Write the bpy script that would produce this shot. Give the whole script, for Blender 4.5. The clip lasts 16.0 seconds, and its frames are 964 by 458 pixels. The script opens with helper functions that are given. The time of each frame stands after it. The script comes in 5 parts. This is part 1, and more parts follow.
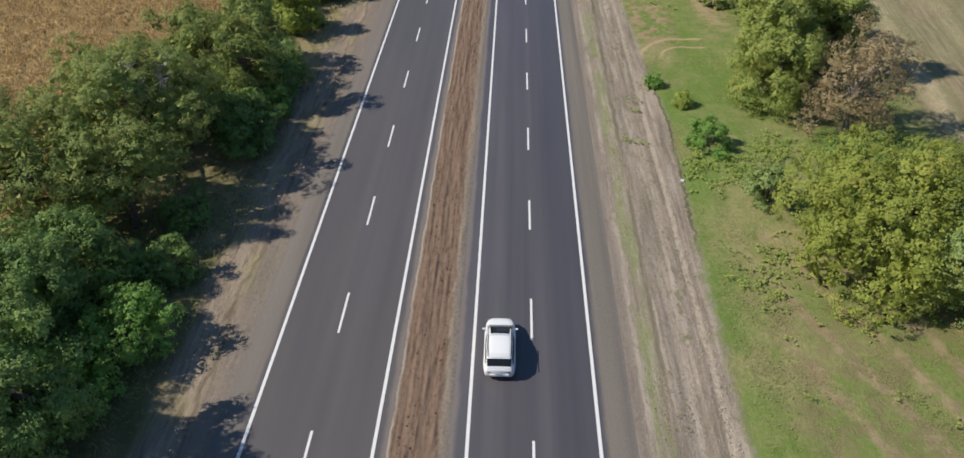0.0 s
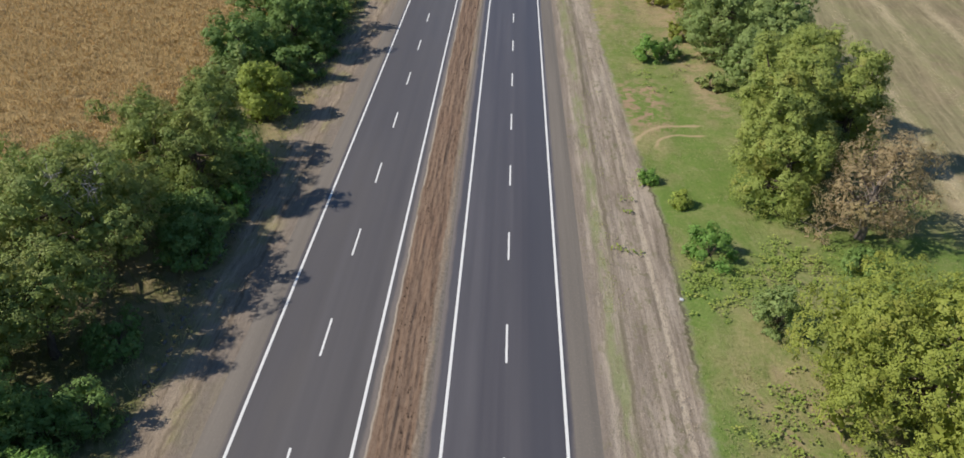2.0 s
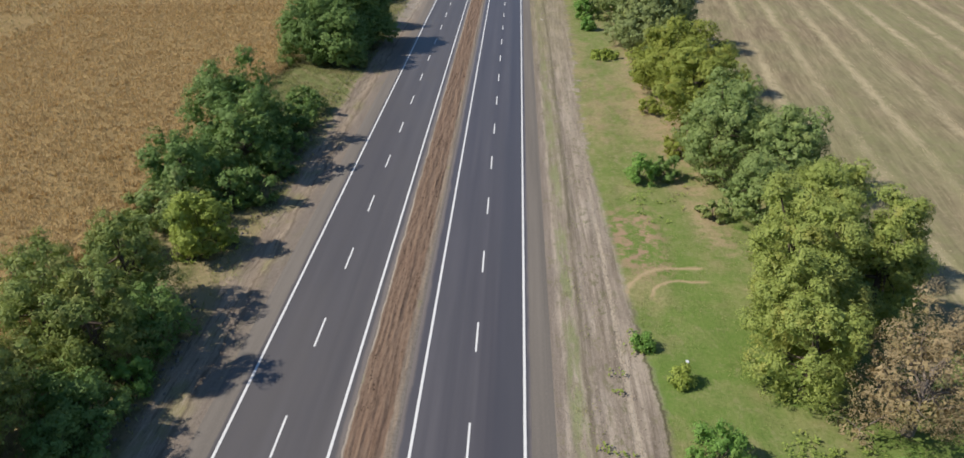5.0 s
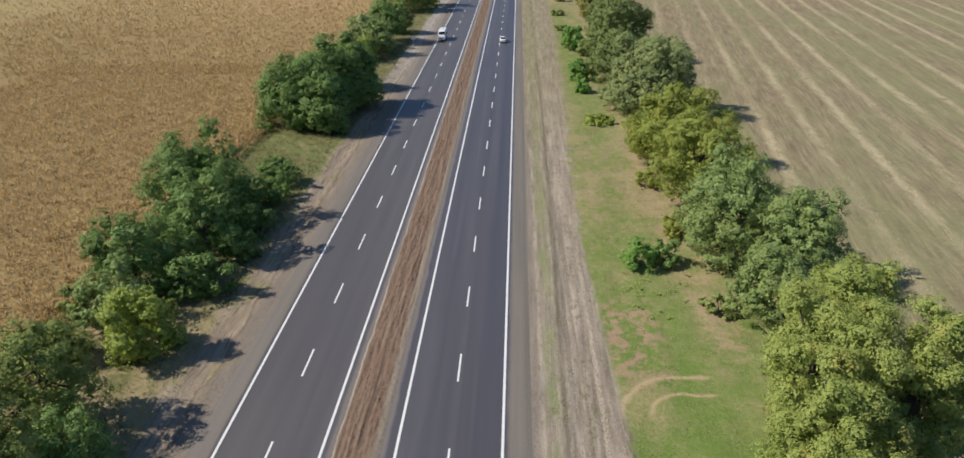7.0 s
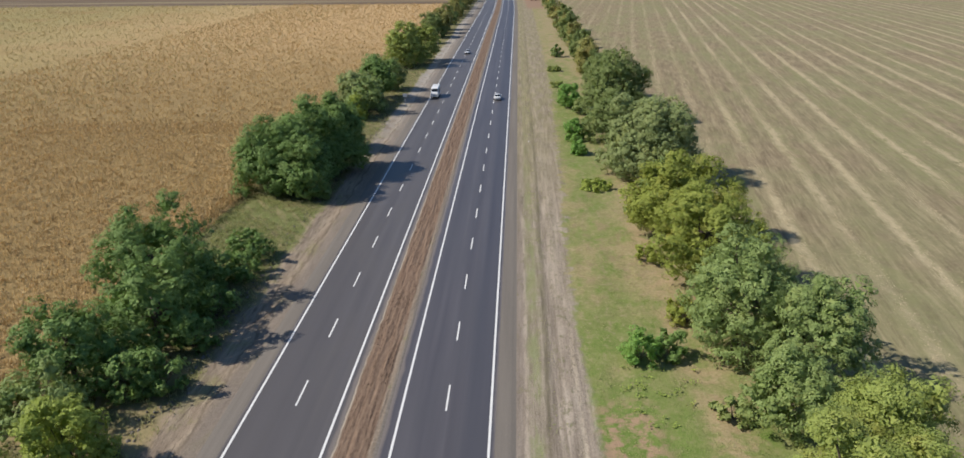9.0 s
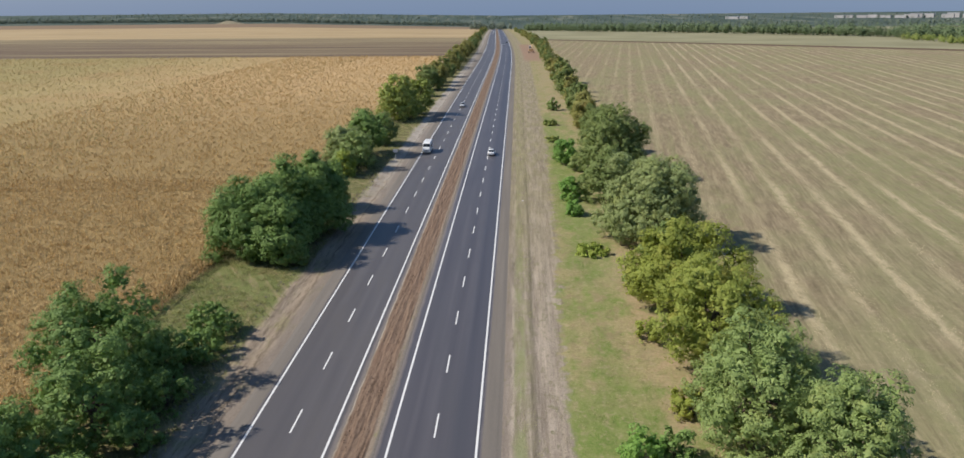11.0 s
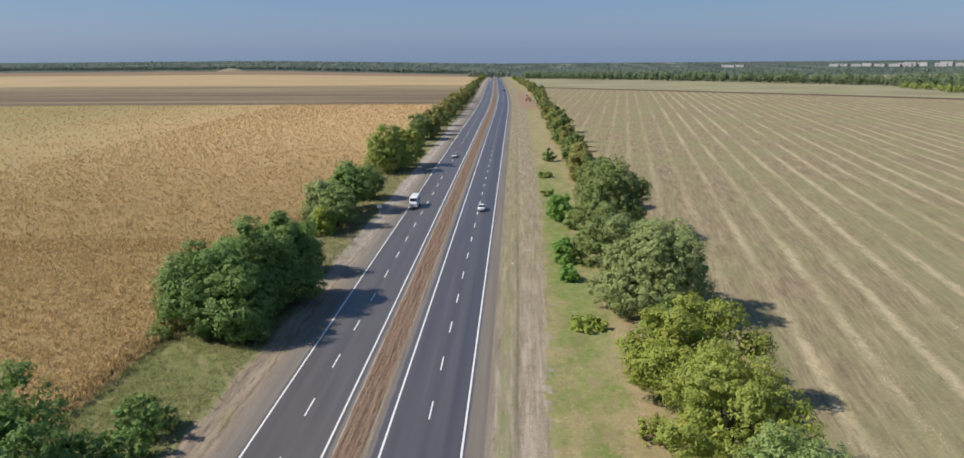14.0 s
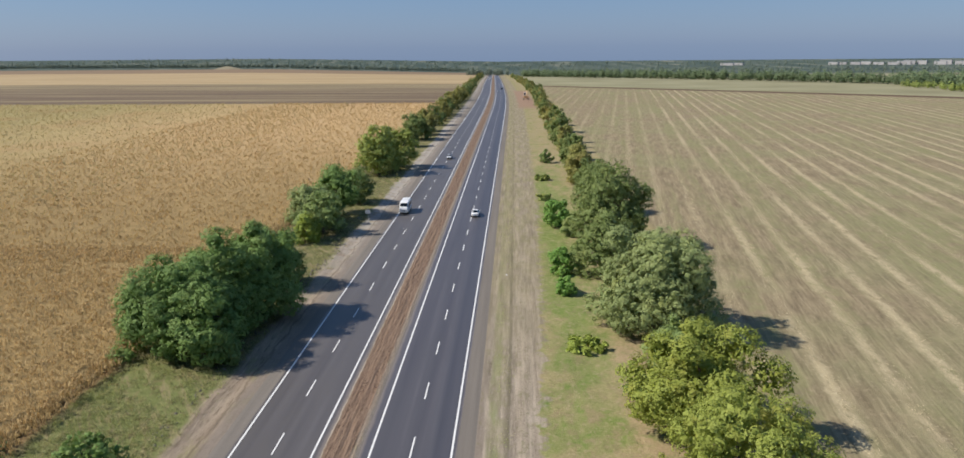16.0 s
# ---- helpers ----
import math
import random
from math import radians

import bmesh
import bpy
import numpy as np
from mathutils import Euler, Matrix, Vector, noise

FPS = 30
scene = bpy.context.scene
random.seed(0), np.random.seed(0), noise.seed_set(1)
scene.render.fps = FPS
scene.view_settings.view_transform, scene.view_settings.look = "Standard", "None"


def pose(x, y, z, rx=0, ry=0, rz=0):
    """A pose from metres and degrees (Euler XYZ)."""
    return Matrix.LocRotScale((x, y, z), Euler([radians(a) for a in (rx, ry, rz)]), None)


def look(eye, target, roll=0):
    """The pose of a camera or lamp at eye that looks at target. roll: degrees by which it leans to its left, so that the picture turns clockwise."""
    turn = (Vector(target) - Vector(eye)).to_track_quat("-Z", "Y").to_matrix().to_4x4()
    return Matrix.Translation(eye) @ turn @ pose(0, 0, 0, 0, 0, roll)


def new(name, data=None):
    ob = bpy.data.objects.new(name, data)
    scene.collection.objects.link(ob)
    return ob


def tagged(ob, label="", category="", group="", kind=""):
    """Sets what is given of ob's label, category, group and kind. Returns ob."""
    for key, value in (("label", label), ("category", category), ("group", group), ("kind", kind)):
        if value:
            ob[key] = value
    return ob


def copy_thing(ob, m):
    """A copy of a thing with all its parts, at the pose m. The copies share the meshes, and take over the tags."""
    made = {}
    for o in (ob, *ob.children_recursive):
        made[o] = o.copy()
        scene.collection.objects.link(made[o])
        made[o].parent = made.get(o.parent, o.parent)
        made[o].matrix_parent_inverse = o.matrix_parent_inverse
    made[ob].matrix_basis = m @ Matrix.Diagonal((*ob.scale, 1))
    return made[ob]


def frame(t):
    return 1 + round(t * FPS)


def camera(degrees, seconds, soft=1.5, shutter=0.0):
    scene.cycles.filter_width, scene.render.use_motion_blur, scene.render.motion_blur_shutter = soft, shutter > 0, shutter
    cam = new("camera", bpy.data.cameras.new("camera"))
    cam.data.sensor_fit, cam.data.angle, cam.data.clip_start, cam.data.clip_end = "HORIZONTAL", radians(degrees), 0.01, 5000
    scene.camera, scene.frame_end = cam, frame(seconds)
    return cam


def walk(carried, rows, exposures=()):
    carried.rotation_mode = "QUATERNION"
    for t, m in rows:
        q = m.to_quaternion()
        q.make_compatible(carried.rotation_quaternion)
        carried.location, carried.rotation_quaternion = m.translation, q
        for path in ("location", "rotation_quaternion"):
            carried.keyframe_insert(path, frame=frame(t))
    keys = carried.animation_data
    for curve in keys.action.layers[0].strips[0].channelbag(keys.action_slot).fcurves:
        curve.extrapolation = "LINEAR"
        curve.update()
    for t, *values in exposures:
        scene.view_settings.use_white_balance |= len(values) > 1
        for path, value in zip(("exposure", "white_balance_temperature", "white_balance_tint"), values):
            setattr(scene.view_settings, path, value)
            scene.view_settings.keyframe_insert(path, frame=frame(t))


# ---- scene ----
cam = camera(66.37, 16.0, 1.55)
# seconds, eye in metres, yaw, pitch, roll
ROWS = [
    (0.0, 0.007, -0.007, 35.947, 2.301, -37.780, 0.948),
    (0.5, 0.425, 2.361, 35.946, 2.294, -36.790, 0.927),
    (1.0, 0.898, 4.760, 36.000, 2.325, -35.854, 0.916),
    (1.5, 1.324, 6.970, 36.050, 2.355, -34.952, 0.935),
    (2.0, 1.819, 9.323, 36.086, 2.413, -33.974, 0.934),
    (2.5, 2.204, 11.719, 36.171, 2.389, -33.060, 0.903),
    (3.0, 2.688, 14.101, 36.173, 2.444, -32.079, 0.901),
    (3.5, 3.105, 16.481, 36.243, 2.437, -31.151, 0.870),
    (4.0, 3.565, 18.860, 36.325, 2.469, -30.247, 0.889),
    (4.5, 4.015, 21.185, 36.337, 2.510, -29.285, 0.867),
    (5.0, 4.467, 23.514, 36.360, 2.548, -28.346, 0.856),
    (7.5, 6.364, 34.904, 36.655, 2.591, -23.705, 0.717),
    (8.0, 6.631, 37.099, 36.727, 2.581, -22.778, 0.675),
    (8.5, 6.939, 39.268, 36.812, 2.610, -21.852, 0.672),
    (9.0, 7.256, 41.389, 36.862, 2.607, -20.928, 0.660),
    (11.5, 8.872, 51.663, 36.964, 2.626, -16.297, 0.577),
    (12.0, 9.176, 53.646, 36.967, 2.636, -15.396, 0.573),
    (12.5, 9.499, 55.612, 36.994, 2.635, -14.535, 0.550),
    (13.0, 9.784, 57.586, 36.996, 2.623, -13.883, 0.527),
    (13.5, 10.031, 59.561, 36.965, 2.609, -13.691, 0.513),
    (14.0, 10.252, 61.552, 36.997, 2.595, -13.718, 0.490),
    (14.5, 10.475, 63.562, 36.995, 2.569, -13.754, 0.486),
    (15.0, 10.680, 65.554, 36.986, 2.542, -13.799, 0.492),
    (15.5, 10.874, 67.544, 36.983, 2.524, -13.833, 0.487),
    (16.0, 11.035, 69.530, 36.966, 2.495, -13.865, 0.473),
]
walk(cam, [(t, pose(x, y, z, 90 + pitch, roll, yaw)) for t, x, y, z, yaw, pitch, roll in ROWS],
     [(0.0, 0.01), (5.0, 0.06), (9.0, 0.09), (16.0, 0.20)])

# ---- world, sun, exposure ----
SUN_FROM = Vector((-1.0, -0.10, 0.94)).normalized()
world = bpy.data.worlds.new("sky")
scene.world = world
world.use_nodes = True
wn = world.node_tree.nodes
sky = wn.new("ShaderNodeTexSky")
sky.sky_type = "NISHITA"
sky.sun_disc = False
sky.sun_elevation = math.asin(SUN_FROM.z)
sky.sun_rotation = math.atan2(SUN_FROM.x, SUN_FROM.y)
sky.air_density, sky.dust_density, sky.ozone_density = 1.0, 0.5, 3.4
haze = wn.new("ShaderNodeMix")
haze.data_type, haze.blend_type = "RGBA", "ADD"
haze.inputs["Factor"].default_value = 1.0
haze.inputs["B"].default_value = (1.9, 3.9, 8.2, 1)
wn["Background"].inputs["Strength"].default_value = 0.033
world.node_tree.links.new(sky.outputs["Color"], haze.inputs["A"])
world.node_tree.links.new(haze.outputs["Result"], wn["Background"].inputs["Color"])
sun = new("sun", bpy.data.lights.new("sun", "SUN"))
sun.data.energy, sun.data.angle, sun.data.color = 5.3, radians(0.6), (1.0, 0.935, 0.845)
sun.matrix_world = look(SUN_FROM * 100, (0, 0, 0))


# ---- node helpers ----
class Nodes:
    """A material with a Principled surface and short calls for its nodes."""

    def __init__(self, name, rough=0.9, specular=0.3):
        self.mat = bpy.data.materials.new(name)
        self.mat.use_nodes = True
        self.tree = self.mat.node_tree
        self.bsdf = self.tree.nodes["Principled BSDF"]
        self.bsdf.inputs["Roughness"].default_value = rough
        self.bsdf.inputs["Specular IOR Level"].default_value = specular
        self.geo = self.tree.nodes.new("ShaderNodeNewGeometry")
        self.pos = self.geo.outputs["Position"]
        self.xyz = None

    def put(self, socket, value):
        if isinstance(value, bpy.types.NodeSocket):
            self.tree.links.new(value, socket)
        elif isinstance(value, tuple) and len(value) == 3 and socket.type == "RGBA":
            socket.default_value = (*value, 1)
        else:
            socket.default_value = value

    def axis(self, k):
        if self.xyz is None:
            self.xyz = self.tree.nodes.new("ShaderNodeSeparateXYZ")
            self.put(self.xyz.inputs[0], self.pos)
        return self.xyz.outputs[k]

    def calc(self, op, a, b=0.0, c=None):
        n = self.tree.nodes.new("ShaderNodeMath")
        n.operation = op
        self.put(n.inputs[0], a)
        self.put(n.inputs[1], b)
        if c is not None:
            self.put(n.inputs[2], c)
        return n.outputs[0]

    def scaled(self, sx, sy, sz):
        n = self.tree.nodes.new("ShaderNodeVectorMath")
        n.operation = "MULTIPLY"
        self.put(n.inputs[0], self.pos)
        n.inputs[1].default_value = (sx, sy, sz)
        return n.outputs[0]

    def noise(self, scale, detail=4.0, rough=0.55, at=None):
        n = self.tree.nodes.new("ShaderNodeTexNoise")
        self.put(n.inputs["Vector"], at if at is not None else self.pos)
        n.inputs["Scale"].default_value = scale
        n.inputs["Detail"].default_value = detail
        n.inputs["Roughness"].default_value = rough
        return n.outputs["Fac"]

    def joint(self, a, b):
        n = self.tree.nodes.new("ShaderNodeCombineXYZ")
        self.put(n.inputs[0], a)
        self.put(n.inputs[1], b)
        return n.outputs[0]

    def step(self, value, lo, hi):
        """0 below lo, 1 above hi, smooth between."""
        n = self.tree.nodes.new("ShaderNodeMapRange")
        n.interpolation_type = "SMOOTHSTEP"
        self.put(n.inputs["Value"], value)
        n.inputs["From Min"].default_value, n.inputs["From Max"].default_value = lo, hi
        return n.outputs["Result"]

    def band(self, value, lo, hi, soft):
        return self.calc("MULTIPLY", self.step(value, lo - soft, lo + soft), self.calc("SUBTRACT", 1.0, self.step(value, hi - soft, hi + soft)))

    def ramp(self, fac, *stops):
        n = self.tree.nodes.new("ShaderNodeValToRGB")
        self.put(n.inputs[0], fac)
        e = n.color_ramp.elements
        while len(e) < len(stops):
            e.new(0.5)
        for k, (p, c) in enumerate(stops):
            e[k].position, e[k].color = p, (*c, 1)
        return n.outputs["Color"]

    def mix(self, fac, a, b, blend="MIX"):
        n = self.tree.nodes.new("ShaderNodeMix")
        n.data_type, n.blend_type = "RGBA", blend
        self.put(n.inputs["Factor"], fac)
        self.put(n.inputs["A"], a)
        self.put(n.inputs["B"], b)
        return n.outputs["Result"]

    def road_x(self):
        """The distance across the road, which swings to the left far away."""
        x, y = self.axis(0), self.axis(1)
        u = self.calc("MINIMUM", self.calc("MAXIMUM", self.calc("SUBTRACT", y, 480), 0.0), 280.0)
        swing = self.calc("ADD", self.calc("MULTIPLY", self.calc("POWER", u, 2.0), 0.00005), self.calc("MULTIPLY", self.calc("MAXIMUM", self.calc("SUBTRACT", y, 760), 0.0), 0.028))
        return self.calc("ADD", x, swing)

    def bump(self, height, strength=0.5, distance=0.05):
        n = self.tree.nodes.new("ShaderNodeBump")
        n.inputs["Strength"].default_value, n.inputs["Distance"].default_value = strength, distance
        self.put(n.inputs["Height"], height)
        self.put(self.bsdf.inputs["Normal"], n.outputs["Normal"])

    def done(self, color):
        self.put(self.bsdf.inputs["Base Color"], color)
        return self.mat


def asphalt_material(name, dark, light, streak, sealed=0.0):
    n = Nodes(name, 0.46, 0.55)
    grain = n.noise(9.0, 5.0, 0.7)
    lanes = n.noise(1.0, 3.0, 0.5, n.scaled(0.75, 0.010, 1))
    blotch = n.noise(1.0, 4.0, 0.6, n.scaled(0.32, 0.05, 1))
    c = n.ramp(lanes, (0.30, dark), (0.70, light))
    c = n.mix(n.calc("MULTIPLY", n.step(blotch, 0.42, 0.66), 0.7), c, streak)
    c = n.mix(n.calc("MULTIPLY", n.step(grain, 0.45, 0.8), 0.16), c, (0.15, 0.14, 0.135))
    patch = n.noise(1.0, 3.0, 0.5, n.scaled(0.18, 0.018, 1))
    c = n.mix(n.calc("MULTIPLY", n.step(patch, 0.50, 0.62), 0.35), c, dark)
    if sealed:
        c = n.mix(n.calc("MULTIPLY", n.band(n.road_x(), 2.9, 5.4, 0.7), sealed), c, (0.046, 0.046, 0.056))
    # dust and grit along the edges
    rx = n.calc("ADD", n.road_x(), n.calc("MULTIPLY", n.calc("SUBTRACT", n.noise(0.8, 5.0, 0.65, n.scaled(1, 0.35, 1)), 0.5), 0.55))
    edge = n.calc("ADD", n.band(rx, -7.42, -3.22, 0.16), n.calc("SUBTRACT", 1.0, n.band(rx, -15.95, 5.55, 0.22)))
    c = n.mix(n.calc("MULTIPLY", n.calc("MINIMUM", edge, 1.0), 0.75), c, n.ramp(grain, (0.3, (0.150, 0.125, 0.105)), (0.7, (0.235, 0.195, 0.160))))
    n.bump(grain, 0.25, 0.01)
    return n.done(c)


def ground_material():
    """One sheet: corn soil, verges, dirt track, lawn, stubble and far fields, told apart by the plan."""
    n = Nodes("ground_soil_and_grass", 0.95, 0.1)
    x, y = n.axis(0), n.axis(1)
    fine = n.noise(3.2, 6.0, 0.68)
    mid = n.noise(0.45, 5.0, 0.6)
    big = n.noise(0.07, 4.0, 0.55)
    along = n.noise(1.0, 6.0, 0.66, n.scaled(1.0, 0.11, 1))
    wob = n.calc("MULTIPLY", n.calc("SUBTRACT", n.noise(0.16, 4.0, 0.6), 0.5), 4.0)
    rx = n.road_x()
    wx = n.calc("ADD", rx, wob)
    # verge grass
    grass = n.ramp(mid, (0.28, (0.100, 0.156, 0.031)), (0.5, (0.140, 0.194, 0.046)), (0.75, (0.198, 0.215, 0.076)))
    grass = n.mix(n.calc("MULTIPLY", n.step(fine, 0.42, 0.70), 0.45), grass, (0.24, 0.225, 0.098))
    grass = n.mix(n.calc("MULTIPLY", n.step(n.noise(1.5, 5.0, 0.7), 0.54, 0.68), 0.35), grass, (0.080, 0.118, 0.028))
    edge = n.calc("MULTIPLY", n.band(wx, 12.0, 17.4, 1.2), n.band(y, 30, 92, 8))
    fresh = n.calc("MULTIPLY", n.calc("MAXIMUM", n.calc("MULTIPLY", n.band(y, 52, 92, 6), n.step(big, 0.30, 0.50)), edge), 0.7)
    grass = n.mix(fresh, grass, n.ramp(fine, (0.3, (0.098, 0.168, 0.030)), (0.7, (0.150, 0.212, 0.052))))
    dry = n.ramp(fine, (0.3, (0.225, 0.182, 0.088)), (0.7, (0.365, 0.298, 0.162)))
    dryness = n.calc("ADD", n.calc("MULTIPLY", n.step(big, 0.46, 0.62), 0.8), n.calc("ADD", n.calc("MULTIPLY", n.step(y, 92, 128), 0.50), n.calc("MULTIPLY", n.step(y, 190, 280), 0.35)))
    dryness = n.calc("ADD", n.calc("MULTIPLY", dryness, 0.8), n.calc("MULTIPLY", n.calc("MULTIPLY", n.step(wx, 18.0, 24.0), n.step(y, 70, 110)), 0.6))
    lawn = n.mix(n.calc("MINIMUM", n.calc("MULTIPLY", dryness, n.step(n.noise(0.30, 6.0, 0.68, n.scaled(1, 0.6, 1)), 0.33, 0.56)), 0.85), grass, dry)
    lawn = n.mix(n.calc("MULTIPLY", n.calc("MULTIPLY", n.step(y, 100, 130), n.step(n.noise(0.55, 6.0, 0.72, n.scaled(1, 0.7, 1)), 0.48, 0.62)), 0.55), lawn, (0.235, 0.172, 0.105))
    lush_y = n.calc("MULTIPLY", n.band(y, 150, 300, 12), n.band(wx, 16.5, 24.0, 1.6))
    lawn = n.mix(n.calc("MULTIPLY", n.calc("MULTIPLY", lush_y, n.step(n.noise(0.25, 5.0, 0.65, n.scaled(1, 0.5, 1)), 0.36, 0.52)), 0.8), lawn, grass)
    lawn = n.mix(n.calc("MULTIPLY", n.calc("MULTIPLY", n.step(y, 240, 330), n.step(n.noise(0.2, 5.0, 0.7, n.scaled(1, 0.4, 1)), 0.40, 0.60)), 0.55), lawn, (0.30, 0.238, 0.145))
    mottle = n.noise(1.15, 6.0, 0.74, n.scaled(1, 0.75, 1))
    lawn = n.mix(n.calc("MULTIPLY", n.step(mottle, 0.52, 0.64), n.calc("ADD", 0.22, n.calc("MULTIPLY", n.step(y, 84, 118), 0.38))), lawn, n.ramp(fine, (0.3, (0.255, 0.200, 0.115)), (0.7, (0.380, 0.305, 0.190))))
    lawn = n.mix(n.calc("MULTIPLY", n.calc("SUBTRACT", 1.0, n.step(mottle, 0.34, 0.46)), 0.35), lawn, (0.092, 0.120, 0.032))
    foot_of_trees = n.calc("MULTIPLY", n.band(wx, 22.5, 27.5, 1.6), n.band(y, 84, 172, 6))
    lawn = n.mix(n.calc("MULTIPLY", n.calc("MULTIPLY", foot_of_trees, n.step(n.noise(0.35, 5.0, 0.7), 0.42, 0.58)), 0.7), lawn, n.ramp(fine, (0.3, (0.285, 0.200, 0.118)), (0.7, (0.400, 0.300, 0.185))))
    # dry windrows lying slantwise near the first tree
    slant = n.calc("ADD", n.calc("ADD", x, n.calc("MULTIPLY", y, 0.42)), n.calc("MULTIPLY", n.calc("SUBTRACT", mid, 0.5), 2.2))
    hay = n.calc("SUBTRACT", 1.0, n.step(n.calc("PINGPONG", n.calc("SUBTRACT", slant, 0.6), 1.6), 0.15, 0.85))
    hay = n.calc("MULTIPLY", n.calc("MULTIPLY", hay, n.calc("SUBTRACT", 1.0, n.step(y, 42, 50))), n.step(wx, 17.0, 19.5))
    lawn = n.mix(n.calc("MULTIPLY", n.calc("MULTIPLY", hay, n.step(n.noise(0.8, 5.0, 0.7), 0.34, 0.54)), 0.85), lawn, (0.31, 0.235, 0.140))
    worn = n.calc("MULTIPLY", n.calc("SUBTRACT", 1.0, n.step(y, 34, 48)), n.step(n.noise(0.6, 6.0, 0.72), 0.40, 0.60))
    lawn = n.mix(n.calc("MULTIPLY", n.calc("MULTIPLY", worn, n.step(wx, 15.5, 18.0)), 0.7), lawn, (0.185, 0.150, 0.078))
    clear = n.calc("MULTIPLY", n.band(y, 82, 96, 3), n.band(wx, 14.2, 19.0, 1.2))
    lawn = n.mix(n.calc("MULTIPLY", n.calc("MULTIPLY", clear, n.step(n.noise(0.7, 5.0, 0.7), 0.44, 0.58)), 0.85), lawn, (0.350, 0.225, 0.155))
    across = n.calc("MINIMUM", n.calc("SUBTRACT", x, 19.5), 0.0)
    ahead = n.calc("MAXIMUM", n.calc("SUBTRACT", y, 78.2), 0.0)
    arc = n.calc("SQRT", n.calc("ADD", n.calc("POWER", across, 2.0), n.calc("POWER", ahead, 2.0)))
    arc = n.calc("ADD", arc, n.calc("MULTIPLY", n.calc("SUBTRACT", mid, 0.5), 0.8))
    arc = n.calc("ADD", n.band(arc, 2.85, 3.20, 0.22), n.band(arc, 5.00, 5.45, 0.25))
    arc = n.calc("MULTIPLY", n.calc("MULTIPLY", arc, n.step(y, 77.4, 79.4)), n.calc("SUBTRACT", 1.0, n.step(x, 21.4, 22.6)))
    lawn = n.mix(n.calc("MULTIPLY", n.calc("MULTIPLY", arc, n.step(mottle, 0.32, 0.46)), 0.95), lawn, (0.400, 0.300, 0.175))
    # bare track
    furrowed = n.calc("ADD", n.calc("MULTIPLY", along, 0.5), n.calc("MULTIPLY", n.noise(1.0, 4.0, 0.65, n.scaled(2.6, 0.09, 1)), 0.5))
    dirt = n.ramp(furrowed, (0.38, (0.170, 0.138, 0.106)), (0.5, (0.266, 0.219, 0.171)), (0.62, (0.380, 0.320, 0.255)))
    dirt = n.mix(n.calc("MULTIPLY", n.step(fine, 0.48, 0.68), 0.55), dirt, (0.205, 0.165, 0.120))
    grit = n.noise(5.0, 4.0, 0.8, n.scaled(1, 0.55, 1))
    dirt = n.mix(n.calc("MULTIPLY", n.step(grit, 0.56, 0.66), 0.5), dirt, (0.42, 0.355, 0.275))
    dirt = n.mix(n.calc("MULTIPLY", n.step(n.noise(2.0, 5.0, 0.8, n.scaled(1, 0.4, 1)), 0.57, 0.68), 0.55), dirt, (0.130, 0.104, 0.074))
    inset = n.calc("SUBTRACT", 1.0, n.step(rx, 7.5, 8.5))
    dirt = n.mix(n.calc("MULTIPLY", inset, 0.7), dirt, n.ramp(fine, (0.3, (0.165, 0.135, 0.112)), (0.7, (0.235, 0.195, 0.160))))
    wide = n.calc("ADD", rx, n.calc("MULTIPLY", n.calc("SUBTRACT", n.noise(0.30, 4.0, 0.6), 0.5), 0.6))
    patchy = n.noise(0.7, 5.0, 0.7, n.scaled(1, 0.22, 1))
    # pale crumbled rim of the shoulder, then a grassy strip and a dark rut
    dirt = n.mix(n.calc("MULTIPLY", n.calc("MULTIPLY", n.band(wide, 8.10, 8.40, 0.14), n.step(patchy, 0.40, 0.60)), 0.6), dirt, (0.41, 0.345, 0.275))
    tuft = n.calc("MULTIPLY", n.band(wide, 8.45, 9.55, 0.30), n.step(n.noise(0.55, 5.0, 0.68, n.scaled(1, 0.22, 1)), 0.40, 0.58))
    dirt = n.mix(n.calc("MULTIPLY", tuft, 0.75), dirt, n.ramp(fine, (0.3, (0.145, 0.185, 0.065)), (0.7, (0.250, 0.255, 0.125))))
    strip = n.calc("MULTIPLY", n.band(wide, 8.4, 10.5, 0.4), n.step(y, 80, 125))
    dirt = n.mix(n.calc("MULTIPLY", n.calc("MULTIPLY", strip, n.step(mid, 0.34, 0.56)), 0.5), dirt, (0.205, 0.195, 0.100))
    rut = n.calc("ABSOLUTE", n.calc("SUBTRACT", n.calc("SUBTRACT", wide, 9.38), n.calc("MULTIPLY", n.calc("MINIMUM", y, 160.0), 0.0075)))
    rut = n.calc("SUBTRACT", 1.0, n.step(rut, 0.07, 0.30))
    dirt = n.mix(n.calc("MULTIPLY", n.calc("MULTIPLY", rut, n.step(along, 0.36, 0.54)), 0.62), dirt, (0.105, 0.090, 0.056))
    # scattered dry weeds, then a line of pale rubble
    weedy = n.calc("MULTIPLY", n.band(wide, 11.2, 12.6, 0.4), n.step(n.noise(1.3, 6.0, 0.75, n.scaled(1, 0.5, 1)), 0.53, 0.62))
    dirt = n.mix(n.calc("MULTIPLY", weedy, 0.7), dirt, (0.130, 0.128, 0.062))
